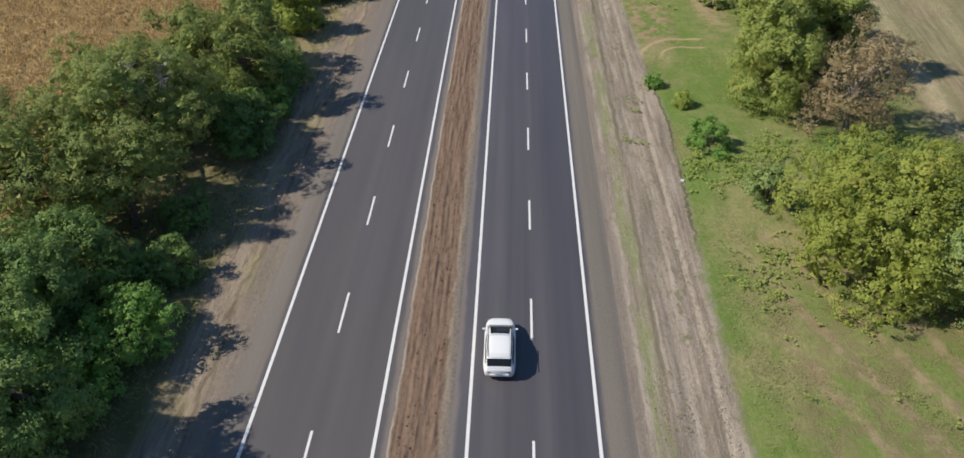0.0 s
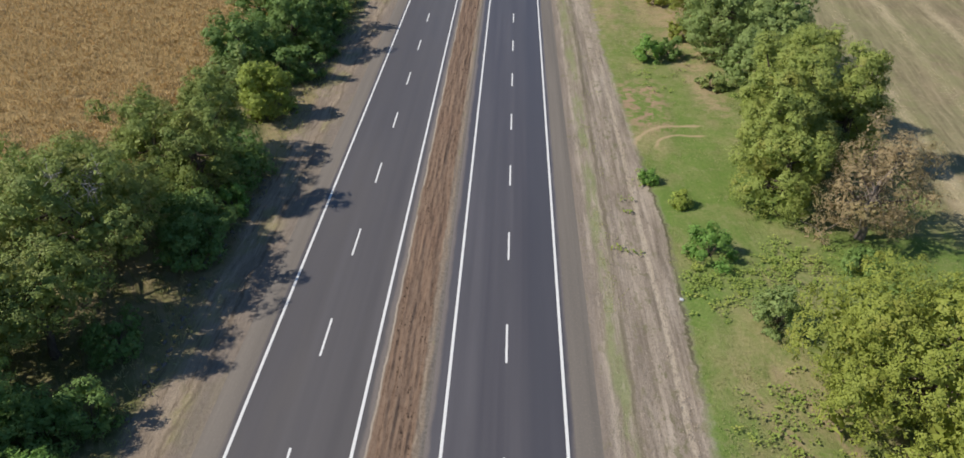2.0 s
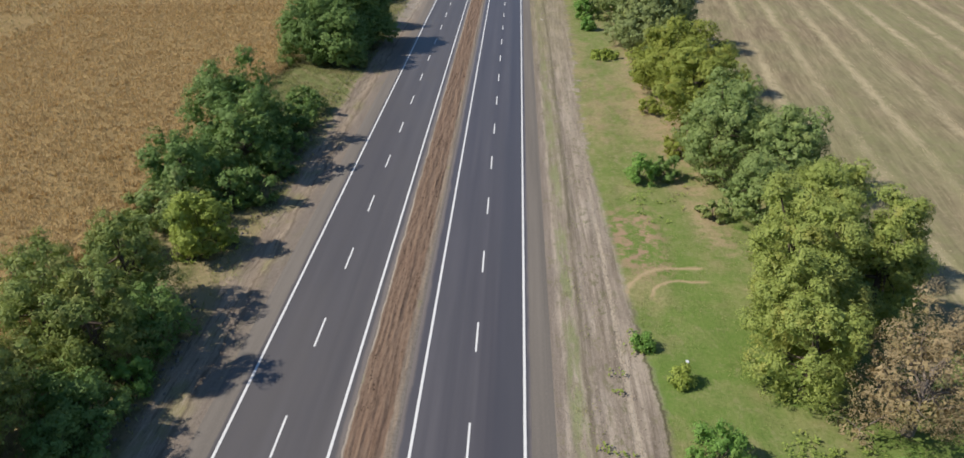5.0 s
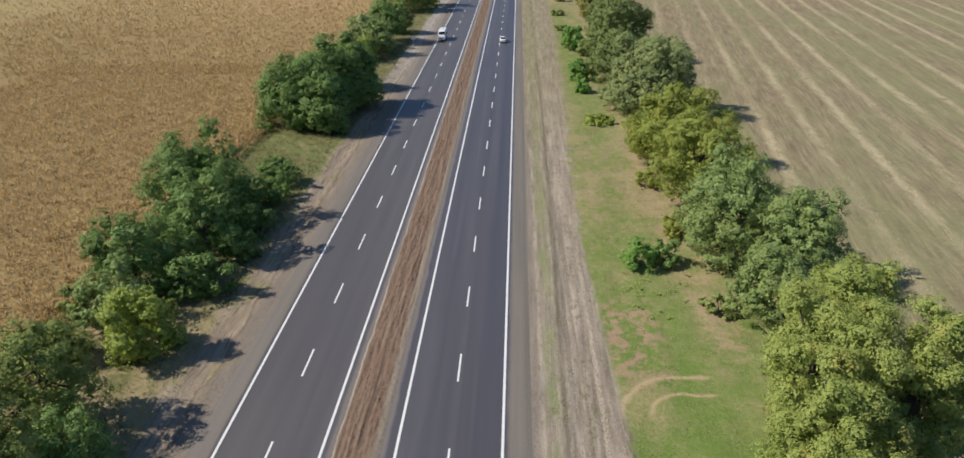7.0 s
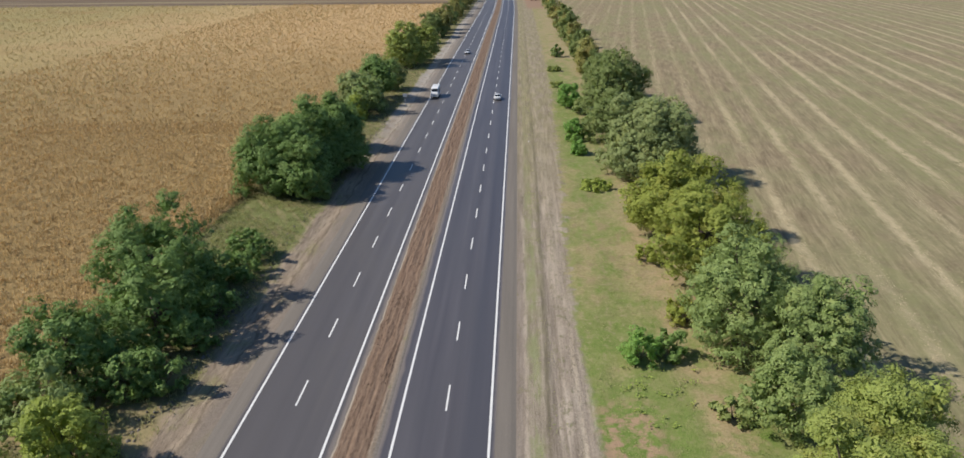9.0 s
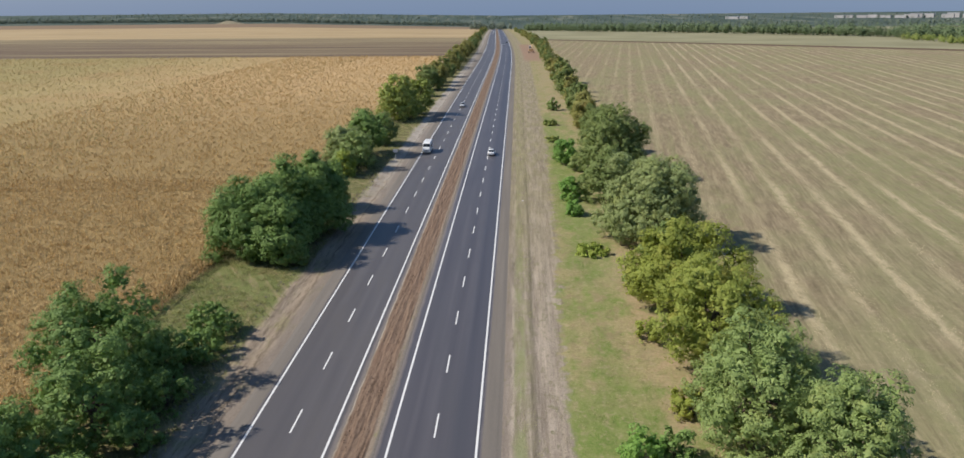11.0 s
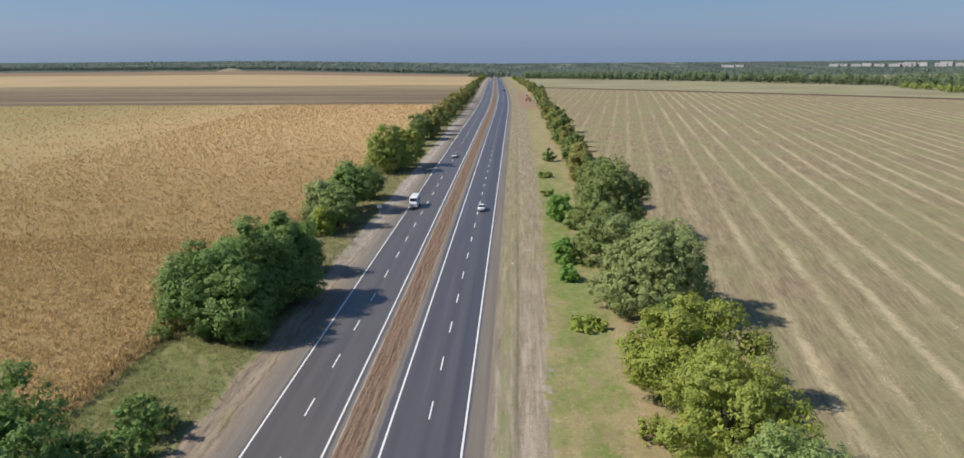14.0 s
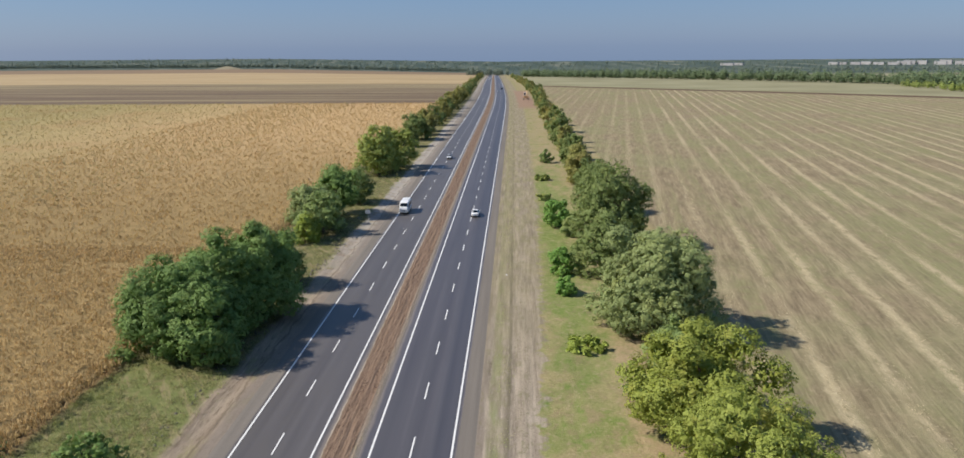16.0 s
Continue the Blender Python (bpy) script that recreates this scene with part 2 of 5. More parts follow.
    rubble = n.calc("MULTIPLY", n.band(wide, 12.62, 13.02, 0.12), n.calc("SUBTRACT", 1.0, n.step(y, 96, 118)))
    rubble = n.calc("ADD", rubble, n.calc("MULTIPLY", n.calc("MULTIPLY", n.band(wide, 11.4, 13.3, 0.5), n.step(y, 100, 125)), 0.35))
    dirt = n.mix(n.calc("MULTIPLY", n.calc("MULTIPLY", rubble, n.step(grit, 0.36, 0.54)), 0.8), dirt, (0.44, 0.370, 0.280))
    dirt = n.mix(n.calc("MULTIPLY", n.step(n.noise(1.1, 6.0, 0.72, n.scaled(1, 0.5, 1)), 0.54, 0.64), 0.5), dirt, (0.175, 0.158, 0.088))
    overgrown = n.calc("MULTIPLY", n.step(y, 140, 230), n.step(n.noise(0.45, 6.0, 0.72, n.scaled(1, 0.25, 1)), 0.40, 0.58))
    dirt = n.mix(n.calc("MULTIPLY", overgrown, 0.8), dirt, n.ramp(mid, (0.35, (0.165, 0.170, 0.075)), (0.65, (0.285, 0.240, 0.145))))
    dirt = n.mix(n.calc("MULTIPLY", n.step(y, 115, 190), 0.5), dirt, n.ramp(furrowed, (0.4, (0.175, 0.146, 0.088)), (0.62, (0.300, 0.250, 0.160))))
    sandy = n.ramp(along, (0.3, (0.195, 0.150, 0.110)), (0.7, (0.325, 0.260, 0.190)))
    sandy = n.mix(n.calc("MULTIPLY", n.step(fine, 0.48, 0.68), 0.5), sandy, (0.20, 0.158, 0.112))
    sandy = n.mix(n.calc("MULTIPLY", n.step(n.noise(0.30, 5.0, 0.65, n.scaled(1, 0.5, 1)), 0.50, 0.64), 0.6), sandy, (0.205, 0.190, 0.082))
    streak = n.noise(1.0, 6.0, 0.75, n.scaled(2.8, 0.26, 1))
    sandy = n.mix(n.calc("MULTIPLY", n.step(streak, 0.52, 0.62), 0.7), sandy, (0.125, 0.096, 0.068))
    sandy = n.mix(n.calc("MULTIPLY", n.calc("SUBTRACT", 1.0, n.step(streak, 0.36, 0.45)), 0.5), sandy, (0.390, 0.320, 0.235))
    # bank colour brightened to pale grey past y 150, in patches
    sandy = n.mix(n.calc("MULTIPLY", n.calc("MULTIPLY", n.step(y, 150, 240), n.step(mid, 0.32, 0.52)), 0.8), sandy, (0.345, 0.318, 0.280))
    gully = n.calc("ADD", rx, n.calc("MULTIPLY", n.calc("SUBTRACT", n.noise(0.22, 5.0, 0.65), 0.5), 2.6))
    sandy = n.mix(n.calc("MULTIPLY", n.band(gully, -19.5, -19.2, 0.16), 0.6), sandy, (0.105, 0.082, 0.058))
    sandy = n.mix(n.calc("MULTIPLY", n.step(rx, -19.6, -18.4), 0.75), sandy, n.ramp(fine, (0.3, (0.150, 0.125, 0.104)), (0.7, (0.225, 0.188, 0.155))))
    under = n.ramp(mid, (0.3, (0.080, 0.092, 0.032)), (0.52, (0.145, 0.138, 0.058)), (0.72, (0.26, 0.212, 0.115)))
    under = n.mix(n.calc("MULTIPLY", n.step(fine, 0.45, 0.68), 0.5), under, (0.115, 0.125, 0.046))
    lush = n.calc("MULTIPLY", n.band(y, 118, 152, 5), n.step(mid, 0.36, 0.52))
    under = n.mix(n.calc("MULTIPLY", lush, 0.6), under, (0.135, 0.168, 0.052))
    tussock = n.step(n.noise(0.8, 6.0, 0.75), 0.52, 0.64)
    under = n.mix(n.calc("MULTIPLY", tussock, 0.55), under, (0.225, 0.175, 0.095))
    furrow = n.noise(1.0, 5.0, 0.7, n.joint(n.calc("ADD", n.calc("MULTIPLY", x, 0.9), n.calc("MULTIPLY", y, 0.55)), n.calc("MULTIPLY", y, 0.10)))
    under = n.mix(n.calc("MULTIPLY", n.step(furrow, 0.50, 0.64), 0.60), under, (0.275, 0.215, 0.125))
    parched = n.calc("MULTIPLY", n.band(y, 50, 94, 8), n.step(n.noise(0.25, 5.0, 0.65), 0.40, 0.56))
    under = n.mix(n.calc("MULTIPLY", parched, 0.75), under, (0.32, 0.25, 0.14))
    # mown field with straw swaths
    s = n.calc("SUBTRACT", x, n.calc("MULTIPLY", y, 0.143))
    s = n.calc("ADD", s, n.calc("MULTIPLY", n.calc("SUBTRACT", n.noise(0.05, 3.0), 0.5), 1.5))
    row = n.calc("PINGPONG", n.calc("SUBTRACT", s, 25.4), 3.6)
    straw = n.calc("SUBTRACT", 1.0, n.step(n.calc("ADD", row, n.calc("MULTIPLY", n.calc("SUBTRACT", n.noise(0.6, 5.0, 0.7), 0.5), 1.6)), 0.05, 1.5))
    pale = n.noise(0.9, 5.0, 0.65, n.scaled(1, 0.35, 1))
    straw = n.calc("MULTIPLY", straw, n.step(pale, 0.30, 0.54))
    straw = n.calc("MULTIPLY", straw, n.calc("ADD", 0.35, n.step(n.noise(1.0, 3.0, 0.6, n.scaled(0.09, 0.012, 1)), 0.40, 0.60)))
    comb = n.noise(1.0, 6.0, 0.68, n.joint(n.calc("MULTIPLY", s, 0.7), n.calc("MULTIPLY", y, 0.12)))
    field = n.ramp(comb, (0.30, (0.142, 0.108, 0.068)), (0.50, (0.222, 0.176, 0.108)), (0.68, (0.295, 0.240, 0.144)))
    field = n.mix(n.calc("MULTIPLY", n.step(n.noise(0.028, 4.0, 0.6), 0.42, 0.62), 0.5), field, (0.215, 0.215, 0.105))
    drill = n.noise(1.0, 5.0, 0.7, n.joint(n.calc("MULTIPLY", s, 1.9), n.calc("MULTIPLY", y, 0.10)))
    field = n.mix(n.calc("MULTIPLY", n.step(drill, 0.52, 0.60), 0.42), field, (0.125, 0.098, 0.060))
    field = n.mix(n.calc("MULTIPLY", n.calc("SUBTRACT", 1.0, n.step(drill, 0.38, 0.46)), 0.45), field, (0.350, 0.288, 0.178))
    field = n.mix(n.calc("MULTIPLY", n.step(n.noise(1.3, 6.0, 0.75), 0.50, 0.66), 0.5), field, (0.34, 0.275, 0.17))
    straw = n.calc("MULTIPLY", straw, n.calc("ADD", 0.5, n.calc("MULTIPLY", n.step(s, 20.0, 24.0), 0.5)))
    # green regrowth and bare brown lie in strips by turns
    lane = n.noise(1.0, 3.0, 0.6, n.joint(n.calc("MULTIPLY", s, 0.16), n.calc("MULTIPLY", y, 0.008)))
    field = n.mix(n.calc("MULTIPLY", n.calc("MULTIPLY", n.step(lane, 0.46, 0.60), n.step(mid, 0.36, 0.56)), 0.5), field, (0.205, 0.205, 0.092))
    field = n.mix(n.calc("MULTIPLY", straw, 0.74), field, n.ramp(fine, (0.35, (0.33, 0.270, 0.160)), (0.65, (0.45, 0.380, 0.240))))
    q = n.calc("ADD", y, n.calc("MULTIPLY", x, 0.87))
    field = n.mix(n.band(q, 893, 922, 4), field, (0.105, 0.068, 0.045))
    beyond = n.ramp(n.noise(0.012, 4.0), (0.35, (0.205, 0.192, 0.112)), (0.65, (0.275, 0.258, 0.155)))
    field = n.mix(n.step(q, 918, 926), field, beyond)
    # far valley floor: woods and pale fields, with bluish haze put into the colour
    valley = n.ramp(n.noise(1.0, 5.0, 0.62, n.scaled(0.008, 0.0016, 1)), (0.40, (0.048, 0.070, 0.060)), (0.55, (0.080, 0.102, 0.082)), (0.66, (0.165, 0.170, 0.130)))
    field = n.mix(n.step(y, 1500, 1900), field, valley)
    # far fields on the corn's side
    gold = n.ramp(n.noise(0.02, 6.0, 0.7, n.scaled(0.25, 1, 1)), (0.3, (0.29, 0.210, 0.110)), (0.7, (0.42, 0.320, 0.185)))
    plough = n.ramp(n.calc("ADD", n.noise(0.05, 5.0, 0.65, n.scaled(0.05, 1, 1)), n.calc("MULTIPLY", n.step(y, 700, 900), 0.10)), (0.36, (0.115, 0.080, 0.058)), (0.52, (0.160, 0.120, 0.078)), (0.68, (0.270, 0.220, 0.125)))
    wy = n.calc("ADD", y, n.calc("MULTIPLY", wob, 2.0))
    left = n.mix(n.step(wy, 578, 584), (0.22, 0.15, 0.075), plough)
    left = n.mix(n.step(wy, 935, 985), left, gold)
    left = n.mix(n.step(wy, 1750, 1800), left, (0.21, 0.15, 0.095))
    left = n.mix(n.step(wy, 2280, 2330), left, valley)
    # lay the zones side by side
    c = n.mix(n.step(wx, -37.5, -35.6), left, under)
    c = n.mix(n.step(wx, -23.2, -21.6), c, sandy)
    c = n.mix(n.step(rx, 4.0, 4.1), c, dirt)
    # the lawn's edge wanders, and frays farther on
    edge = n.ramp(n.calc("DIVIDE", y, 320.0), (0.07, (0.36,) * 3), (0.13, (0.41,) * 3), (0.20, (0.50,) * 3), (0.225, (0.46,) * 3), (0.265, (0.415,) * 3), (0.35, (0.35,) * 3), (0.43, (0.38,) * 3), (0.52, (0.50,) * 3), (0.80, (0.66,) * 3))
    edge = n.calc("ADD", 10.0, n.calc("MULTIPLY", edge, 10.0))
    fray = n.calc("ADD", n.calc("MULTIPLY", n.calc("SUBTRACT", n.noise(0.9, 6.0, 0.72), 0.5), 1.5), n.calc("MULTIPLY", n.calc("MULTIPLY", n.calc("SUBTRACT", mid, 0.5), 5.0), n.step(y, 90, 140)))
    beyond_edge = n.calc("ADD", n.calc("SUBTRACT", rx, edge), fray)
    c = n.mix(n.step(beyond_edge, -0.45, 0.55), c, lawn)
    lip = n.calc("MULTIPLY", n.band(beyond_edge, -0.16, 0.08, 0.10), n.band(y, 44, 76, 6))
    c = n.mix(n.calc("MULTIPLY", lip, n.calc("MULTIPLY", n.step(along, 0.36, 0.48), 0.8)), c, (0.080, 0.070, 0.040))
    bare = n.calc("MULTIPLY", n.band(y, 540, 760, 20), n.band(wx, 13.5, 25, 1.5))
    c = n.mix(bare, c, (0.26, 0.175, 0.12))
    c = n.mix(n.step(wx, 38.5, 41.5), c, field)
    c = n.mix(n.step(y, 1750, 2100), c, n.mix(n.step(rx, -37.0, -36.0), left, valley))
    n.bump(n.calc("ADD", fine, n.calc("MULTIPLY", n.noise(9.0, 3.0, 0.7), 0.4)), 0.8, 0.10)
    return n.done(c)


def soil_material():
    n = Nodes("tilled_brown_soil", 0.95, 0.1)
    fine = n.noise(4.0, 6.0, 0.72)
    rows = n.calc("ADD", n.calc("MULTIPLY", n.noise(1.0, 4.0, 0.65, n.scaled(4.4, 0.16, 1)), 0.55), n.calc("MULTIPLY", n.noise(1.0, 6.0, 0.75, n.scaled(3.6, 1.3, 1)), 0.45))
    c = n.ramp(rows, (0.36, (0.072, 0.046, 0.032)), (0.48, (0.166, 0.112, 0.078)), (0.66, (0.226, 0.160, 0.114)))
    c = n.mix(n.calc("MULTIPLY", n.step(fine, 0.48, 0.72), 0.4), c, (0.226, 0.160, 0.114))
    c = n.mix(n.calc("MULTIPLY", n.step(n.noise(0.11, 3.0), 0.5, 0.72), 0.45), c, (0.175, 0.112, 0.078))
    rx = n.calc("ADD", n.road_x(), n.calc("MULTIPLY", n.calc("SUBTRACT", n.noise(0.5, 4.0, 0.6), 0.5), 0.45))
    inside = n.band(rx, -6.90, -4.22, 0.12)
    sand = n.ramp(fine, (0.35, (0.190, 0.148, 0.110)), (0.65, (0.275, 0.220, 0.165)))
    tufts = n.calc("MULTIPLY", n.step(n.noise(0.5, 5.0, 0.7, n.scaled(1, 0.4, 1)), 0.58, 0.68), 0.6)
    sand = n.mix(tufts, sand, (0.170, 0.175, 0.070))
    grit = n.ramp(fine, (0.35, (0.135, 0.118, 0.102)), (0.65, (0.215, 0.188, 0.158)))
    sand = n.mix(n.step(rx, -3.95, -3.65), sand, grit)
    sand = n.mix(n.step(n.calc("MULTIPLY", rx, -1.0), 6.98, 7.10), sand, grit)
    c = n.mix(inside, sand, c)
    rim = n.calc("MULTIPLY", n.band(rx, -7.06, -6.93, 0.06), n.step(n.noise(0.4, 5.0, 0.65, n.scaled(1, 0.3, 1)), 0.36, 0.54))
    c = n.mix(n.calc("MULTIPLY", rim, 0.8), c, (0.37, 0.315, 0.255))
    n.bump(fine, 0.9, 0.08)
    return n.done(c)


def gravel_material():
    n = Nodes("grey_gravel_shoulder", 0.92, 0.2)
    fine = n.noise(7.0, 5.0, 0.7)
    along = n.noise(1.0, 4.0, 0.6, n.scaled(1.1, 0.03, 1))
    c = n.ramp(along, (0.3, (0.138, 0.122, 0.105)), (0.7, (0.178, 0.156, 0.132)))
    c = n.mix(n.calc("MULTIPLY", n.step(fine, 0.45, 0.75), 0.3), c, (0.27, 0.225, 0.185))
    out = n.calc("ABSOLUTE", n.calc("ADD", n.road_x(), 5.19))
    out = n.calc("ADD", out, n.calc("MULTIPLY", n.calc("SUBTRACT", n.noise(0.6, 5.0, 0.65, n.scaled(1, 0.3, 1)), 0.5), 2.2))
    c = n.mix(n.step(out, 12.7, 13.7), c, n.ramp(fine, (0.3, (0.175, 0.140, 0.108)), (0.7, (0.275, 0.225, 0.170))))
    n.bump(fine, 0.4, 0.02)
    return n.done(c)


def paint_material(name, color, rough=0.6, wear=0.0):
    n = Nodes(name, rough, 0.4)
    c = n.mix(n.calc("MULTIPLY", n.step(n.noise(6.0, 5.0, 0.7), 0.5, 0.75), wear), color, (0.25, 0.24, 0.22)) if wear else color
    return n.done(c)


def leaf_material(name, dark, light, accent, share, glow=0.32):
    """Leaves: each its own tone, whole boughs lighter or drier; light passes through."""
    n = Nodes(name, 0.62, 0.25)
    each = n.geo.outputs["Random Per Island"]
    low = tuple(0.45 * a + 0.55 * b for a, b in zip(dark, light))
    c = n.ramp(each, (0.0, low), (1.0, light))
    bough = n.noise(0.35, 3.0, 0.6)
    c = n.mix(n.calc("MULTIPLY", n.step(bough, 0.62 - share, 0.86 - share), 0.8), c, accent)
    spray = n.noise(1.3, 3.0, 0.6)
    c = n.mix(n.calc("MULTIPLY", n.step(spray, 0.52, 0.72), 0.30), c, tuple(0.55 * a + 0.45 * b for a, b in zip(light, accent)))
    c = n.mix(n.calc("MULTIPLY", n.calc("SUBTRACT", 1.0, n.step(spray, 0.30, 0.46)), 0.35), c, dark)
    n.done(c)
    thin = n.tree.nodes.new("ShaderNodeBsdfTranslucent")
    n.put(thin.inputs["Color"], c)
    both = n.tree.nodes.new("ShaderNodeMixShader")
    both.inputs[0].default_value = glow
    n.put(both.inputs[1], n.bsdf.outputs[0])
    n.put(both.inputs[2], thin.outputs[0])
    out = n.tree.nodes["Material Output"]
    n.put(out.inputs["Surface"], both.outputs[0])
    return n.mat


def bark_material(name, a, b):
    n = Nodes(name, 0.95, 0.1)
    g = n.noise(4.0, 5.0, 0.7, n.scaled(1, 1, 0.25))
    n.bump(g, 0.8, 0.04)
    return n.done(n.ramp(g, (0.3, a), (0.7, b)))


ASPHALT_LEFT = asphalt_material("asphalt_older", (0.074, 0.066, 0.064), (0.104, 0.094, 0.090), (0.098, 0.087, 0.079))
ASPHALT_RIGHT = asphalt_material("asphalt_newer", (0.058, 0.053, 0.059), (0.102, 0.094, 0.097), (0.075, 0.070, 0.073), 0.45)
GROUND, SOIL, GRAVEL = ground_material(), soil_material(), gravel_material()
PALE_EARTH = bark_material("pale_crumbled_earth", (0.27, 0.215, 0.160), (0.46, 0.385, 0.295))
DARK_EARTH = bark_material("dark_turned_earth", (0.045, 0.030, 0.022), (0.115, 0.078, 0.056))
LINE = paint_material("white_road_paint", (0.66, 0.65, 0.62), 0.6, 0.35)
BARK = bark_material("grey_brown_bark", (0.06, 0.045, 0.035), (0.19, 0.15, 0.115))
BLEACHED = bark_material("bleached_twigs", (0.30, 0.275, 0.25), (0.52, 0.48, 0.44))
DEAD_BARK = bark_material("bleached_dead_wood", (0.13, 0.105, 0.085), (0.31, 0.26, 0.21))
LEAF = {
    "dark": leaf_material("dark_green_leaves", (0.088, 0.162, 0.042), (0.198, 0.300, 0.078), (0.245, 0.315, 0.086), 0.08, 0.22),
    "green": leaf_material("mid_green_leaves", (0.158, 0.230, 0.070), (0.298, 0.380, 0.130), (0.352, 0.380, 0.125), 0.12, 0.35),
    "olive": leaf_material("olive_green_leaves", (0.196, 0.256, 0.060), (0.358, 0.416, 0.110), (0.440, 0.408, 0.110), 0.12, 0.36),
    "light": leaf_material("light_green_leaves", (0.120, 0.174, 0.038), (0.262, 0.322, 0.084), (0.325, 0.318, 0.094), 0.16, 0.27),
    "yellow": leaf_material("yellow_green_leaves", (0.196, 0.240, 0.040), (0.330, 0.372, 0.076), (0.385, 0.370, 0.078), 0.12, 0.36),
    "amber": leaf_material("amber_tinged_leaves", (0.190, 0.238, 0.042), (0.352, 0.398, 0.088), (0.435, 0.375, 0.090), 0.10, 0.36),
    "silver": leaf_material("grey_green_leaves", (0.160, 0.215, 0.075), (0.330, 0.385, 0.155), (0.350, 0.375, 0.125), 0.12),
    "brown": leaf_material("withered_brown_leaves", (0.330, 0.250, 0.135), (0.450, 0.350, 0.195), (0.350, 0.300, 0.125), 0.12, 0.4),
    "rust": leaf_material("rusty_autumn_leaves", (0.180, 0.190, 0.052), (0.320, 0.310, 0.095), (0.360, 0.255, 0.090), 0.10, 0.3),
    "drab": leaf_material("dull_olive_leaves", (0.100, 0.142, 0.046), (0.225, 0.285, 0.088), (0.265, 0.268, 0.086), 0.12, 0.32),
    "bright": leaf_material("bright_green_leaves", (0.140, 0.275, 0.056), (0.262, 0.435, 0.106), (0.315, 0.440, 0.112), 0.1, 0.45),
    "lime": leaf_material("lime_yellow_leaves", (0.200, 0.268, 0.044), (0.372, 0.436, 0.090), (0.400, 0.416, 0.095), 0.1),
    # far woods greyed and blued: haze put into the leaf colour
    "far": leaf_material("hazed_wood_leaves", (0.095, 0.128, 0.098), (0.165, 0.200, 0.145), (0.185, 0.205, 0.130), 0.1, 0.25),
    "belt": leaf_material("shelter_belt_leaves", (0.075, 0.120, 0.062), (0.155, 0.210, 0.102), (0.190, 0.220, 0.105), 0.14, 0.3),
    "corn": leaf_material("dry_maize_leaves", (0.124, 0.074, 0.022), (0.625, 0.446, 0.208), (0.460, 0.332, 0.140), 0.06, 0.3),
    "pale_corn": leaf_material("olive_tinged_maize_leaves", (0.250, 0.190, 0.080), (0.540, 0.430, 0.210), (0.420, 0.345, 0.150), 0.20, 0.3),
    "weed": leaf_material("coarse_weed_leaves", (0.165, 0.236, 0.050), (0.325, 0.400, 0.094), (0.420, 0.425, 0.102), 0.12, 0.45),
    "grass": leaf_material("verge_grass_blades", (0.170, 0.210, 0.060), (0.320, 0.335, 0.125), (0.400, 0.340, 0.180), 0.2, 0.45),
    "straw": leaf_material("pale_straw", (0.360, 0.285, 0.160), (0.620, 0.510, 0.320), (0.470, 0.380, 0.220), 0.1, 0.1),
}
WHITE_CAR = paint_material("white_car_paint", (0.70, 0.70, 0.69), 0.28)
SILVER_CAR = paint_material("silver_grey_car_paint", (0.42, 0.44, 0.46), 0.3)
ORANGE = paint_material("orange_machine_paint", (0.55, 0.35, 0.17), 0.5, 0.3)
RUBBER = paint_material("black_rubber", (0.018, 0.018, 0.018), 0.85)
DARK_TRIM = paint_material("dark_plastic_trim", (0.03, 0.03, 0.032), 0.6)
GLASS = paint_material("tinted_car_glass", (0.012, 0.015, 0.018), 0.06)
RIM = paint_material("alloy_grey", (0.35, 0.35, 0.36), 0.35)
RED_LAMP = paint_material("red_lamp_glass", (0.16, 0.02, 0.015), 0.25)
CLEAR_LAMP = paint_material("clear_lamp_glass", (0.6, 0.6, 0.58), 0.15)
STEEL = paint_material("galvanised_steel", (0.42, 0.43, 0.44), 0.5)
SIGN_WHITE = paint_material("white_sign_face", (0.50, 0.51, 0.52), 0.5)
WALL_WHITE = paint_material("pale_rendered_wall", (0.38, 0.362, 0.355), 0.9)
WALL_DARK = paint_material("grey_window_band", (0.34, 0.35, 0.36), 0.4)


# ---- mesh helpers ----
def mesh_object(name, verts, faces, material, parent=None, label=""):
    me = bpy.data.meshes.new(name)
    v = np.asarray(verts, np.float32)
    f = np.asarray(faces, np.int32)
    k = f.shape[1]
    me.vertices.add(len(v))
    me.vertices.foreach_set("co", v.ravel())
    me.loops.add(f.size)
    me.loops.foreach_set("vertex_index", f.ravel())
    me.polygons.add(len(f))
    me.polygons.foreach_set("loop_start", np.arange(0, f.size, k, dtype=np.int32))
    me.update(calc_edges=True)
    me.shade_flat()
    me.materials.append(material)
    ob = new(name, me)
    ob.parent = parent
    if label:
        ob["label"] = label
    return ob


def part(name, bm, material, parent=None, label=""):
    me = bpy.data.meshes.new(name)
    bm.to_mesh(me)
    bm.free()
    me.materials.append(material)
    ob = new(name, me)
    ob.parent = parent
    if label:
        ob["label"] = label
    return ob


def smooth(ob):
    ob.data.polygons.foreach_set("use_smooth", np.ones(len(ob.data.polygons), bool))
    return ob


def thing(name, x, y, z, label, category, group="", turn=0.0):
    ob = new(name)
    ob.empty_display_size = 0.3
    ob.matrix_basis = pose(x, y, z, 0, 0, turn)
    return tagged(ob, label, category, group)


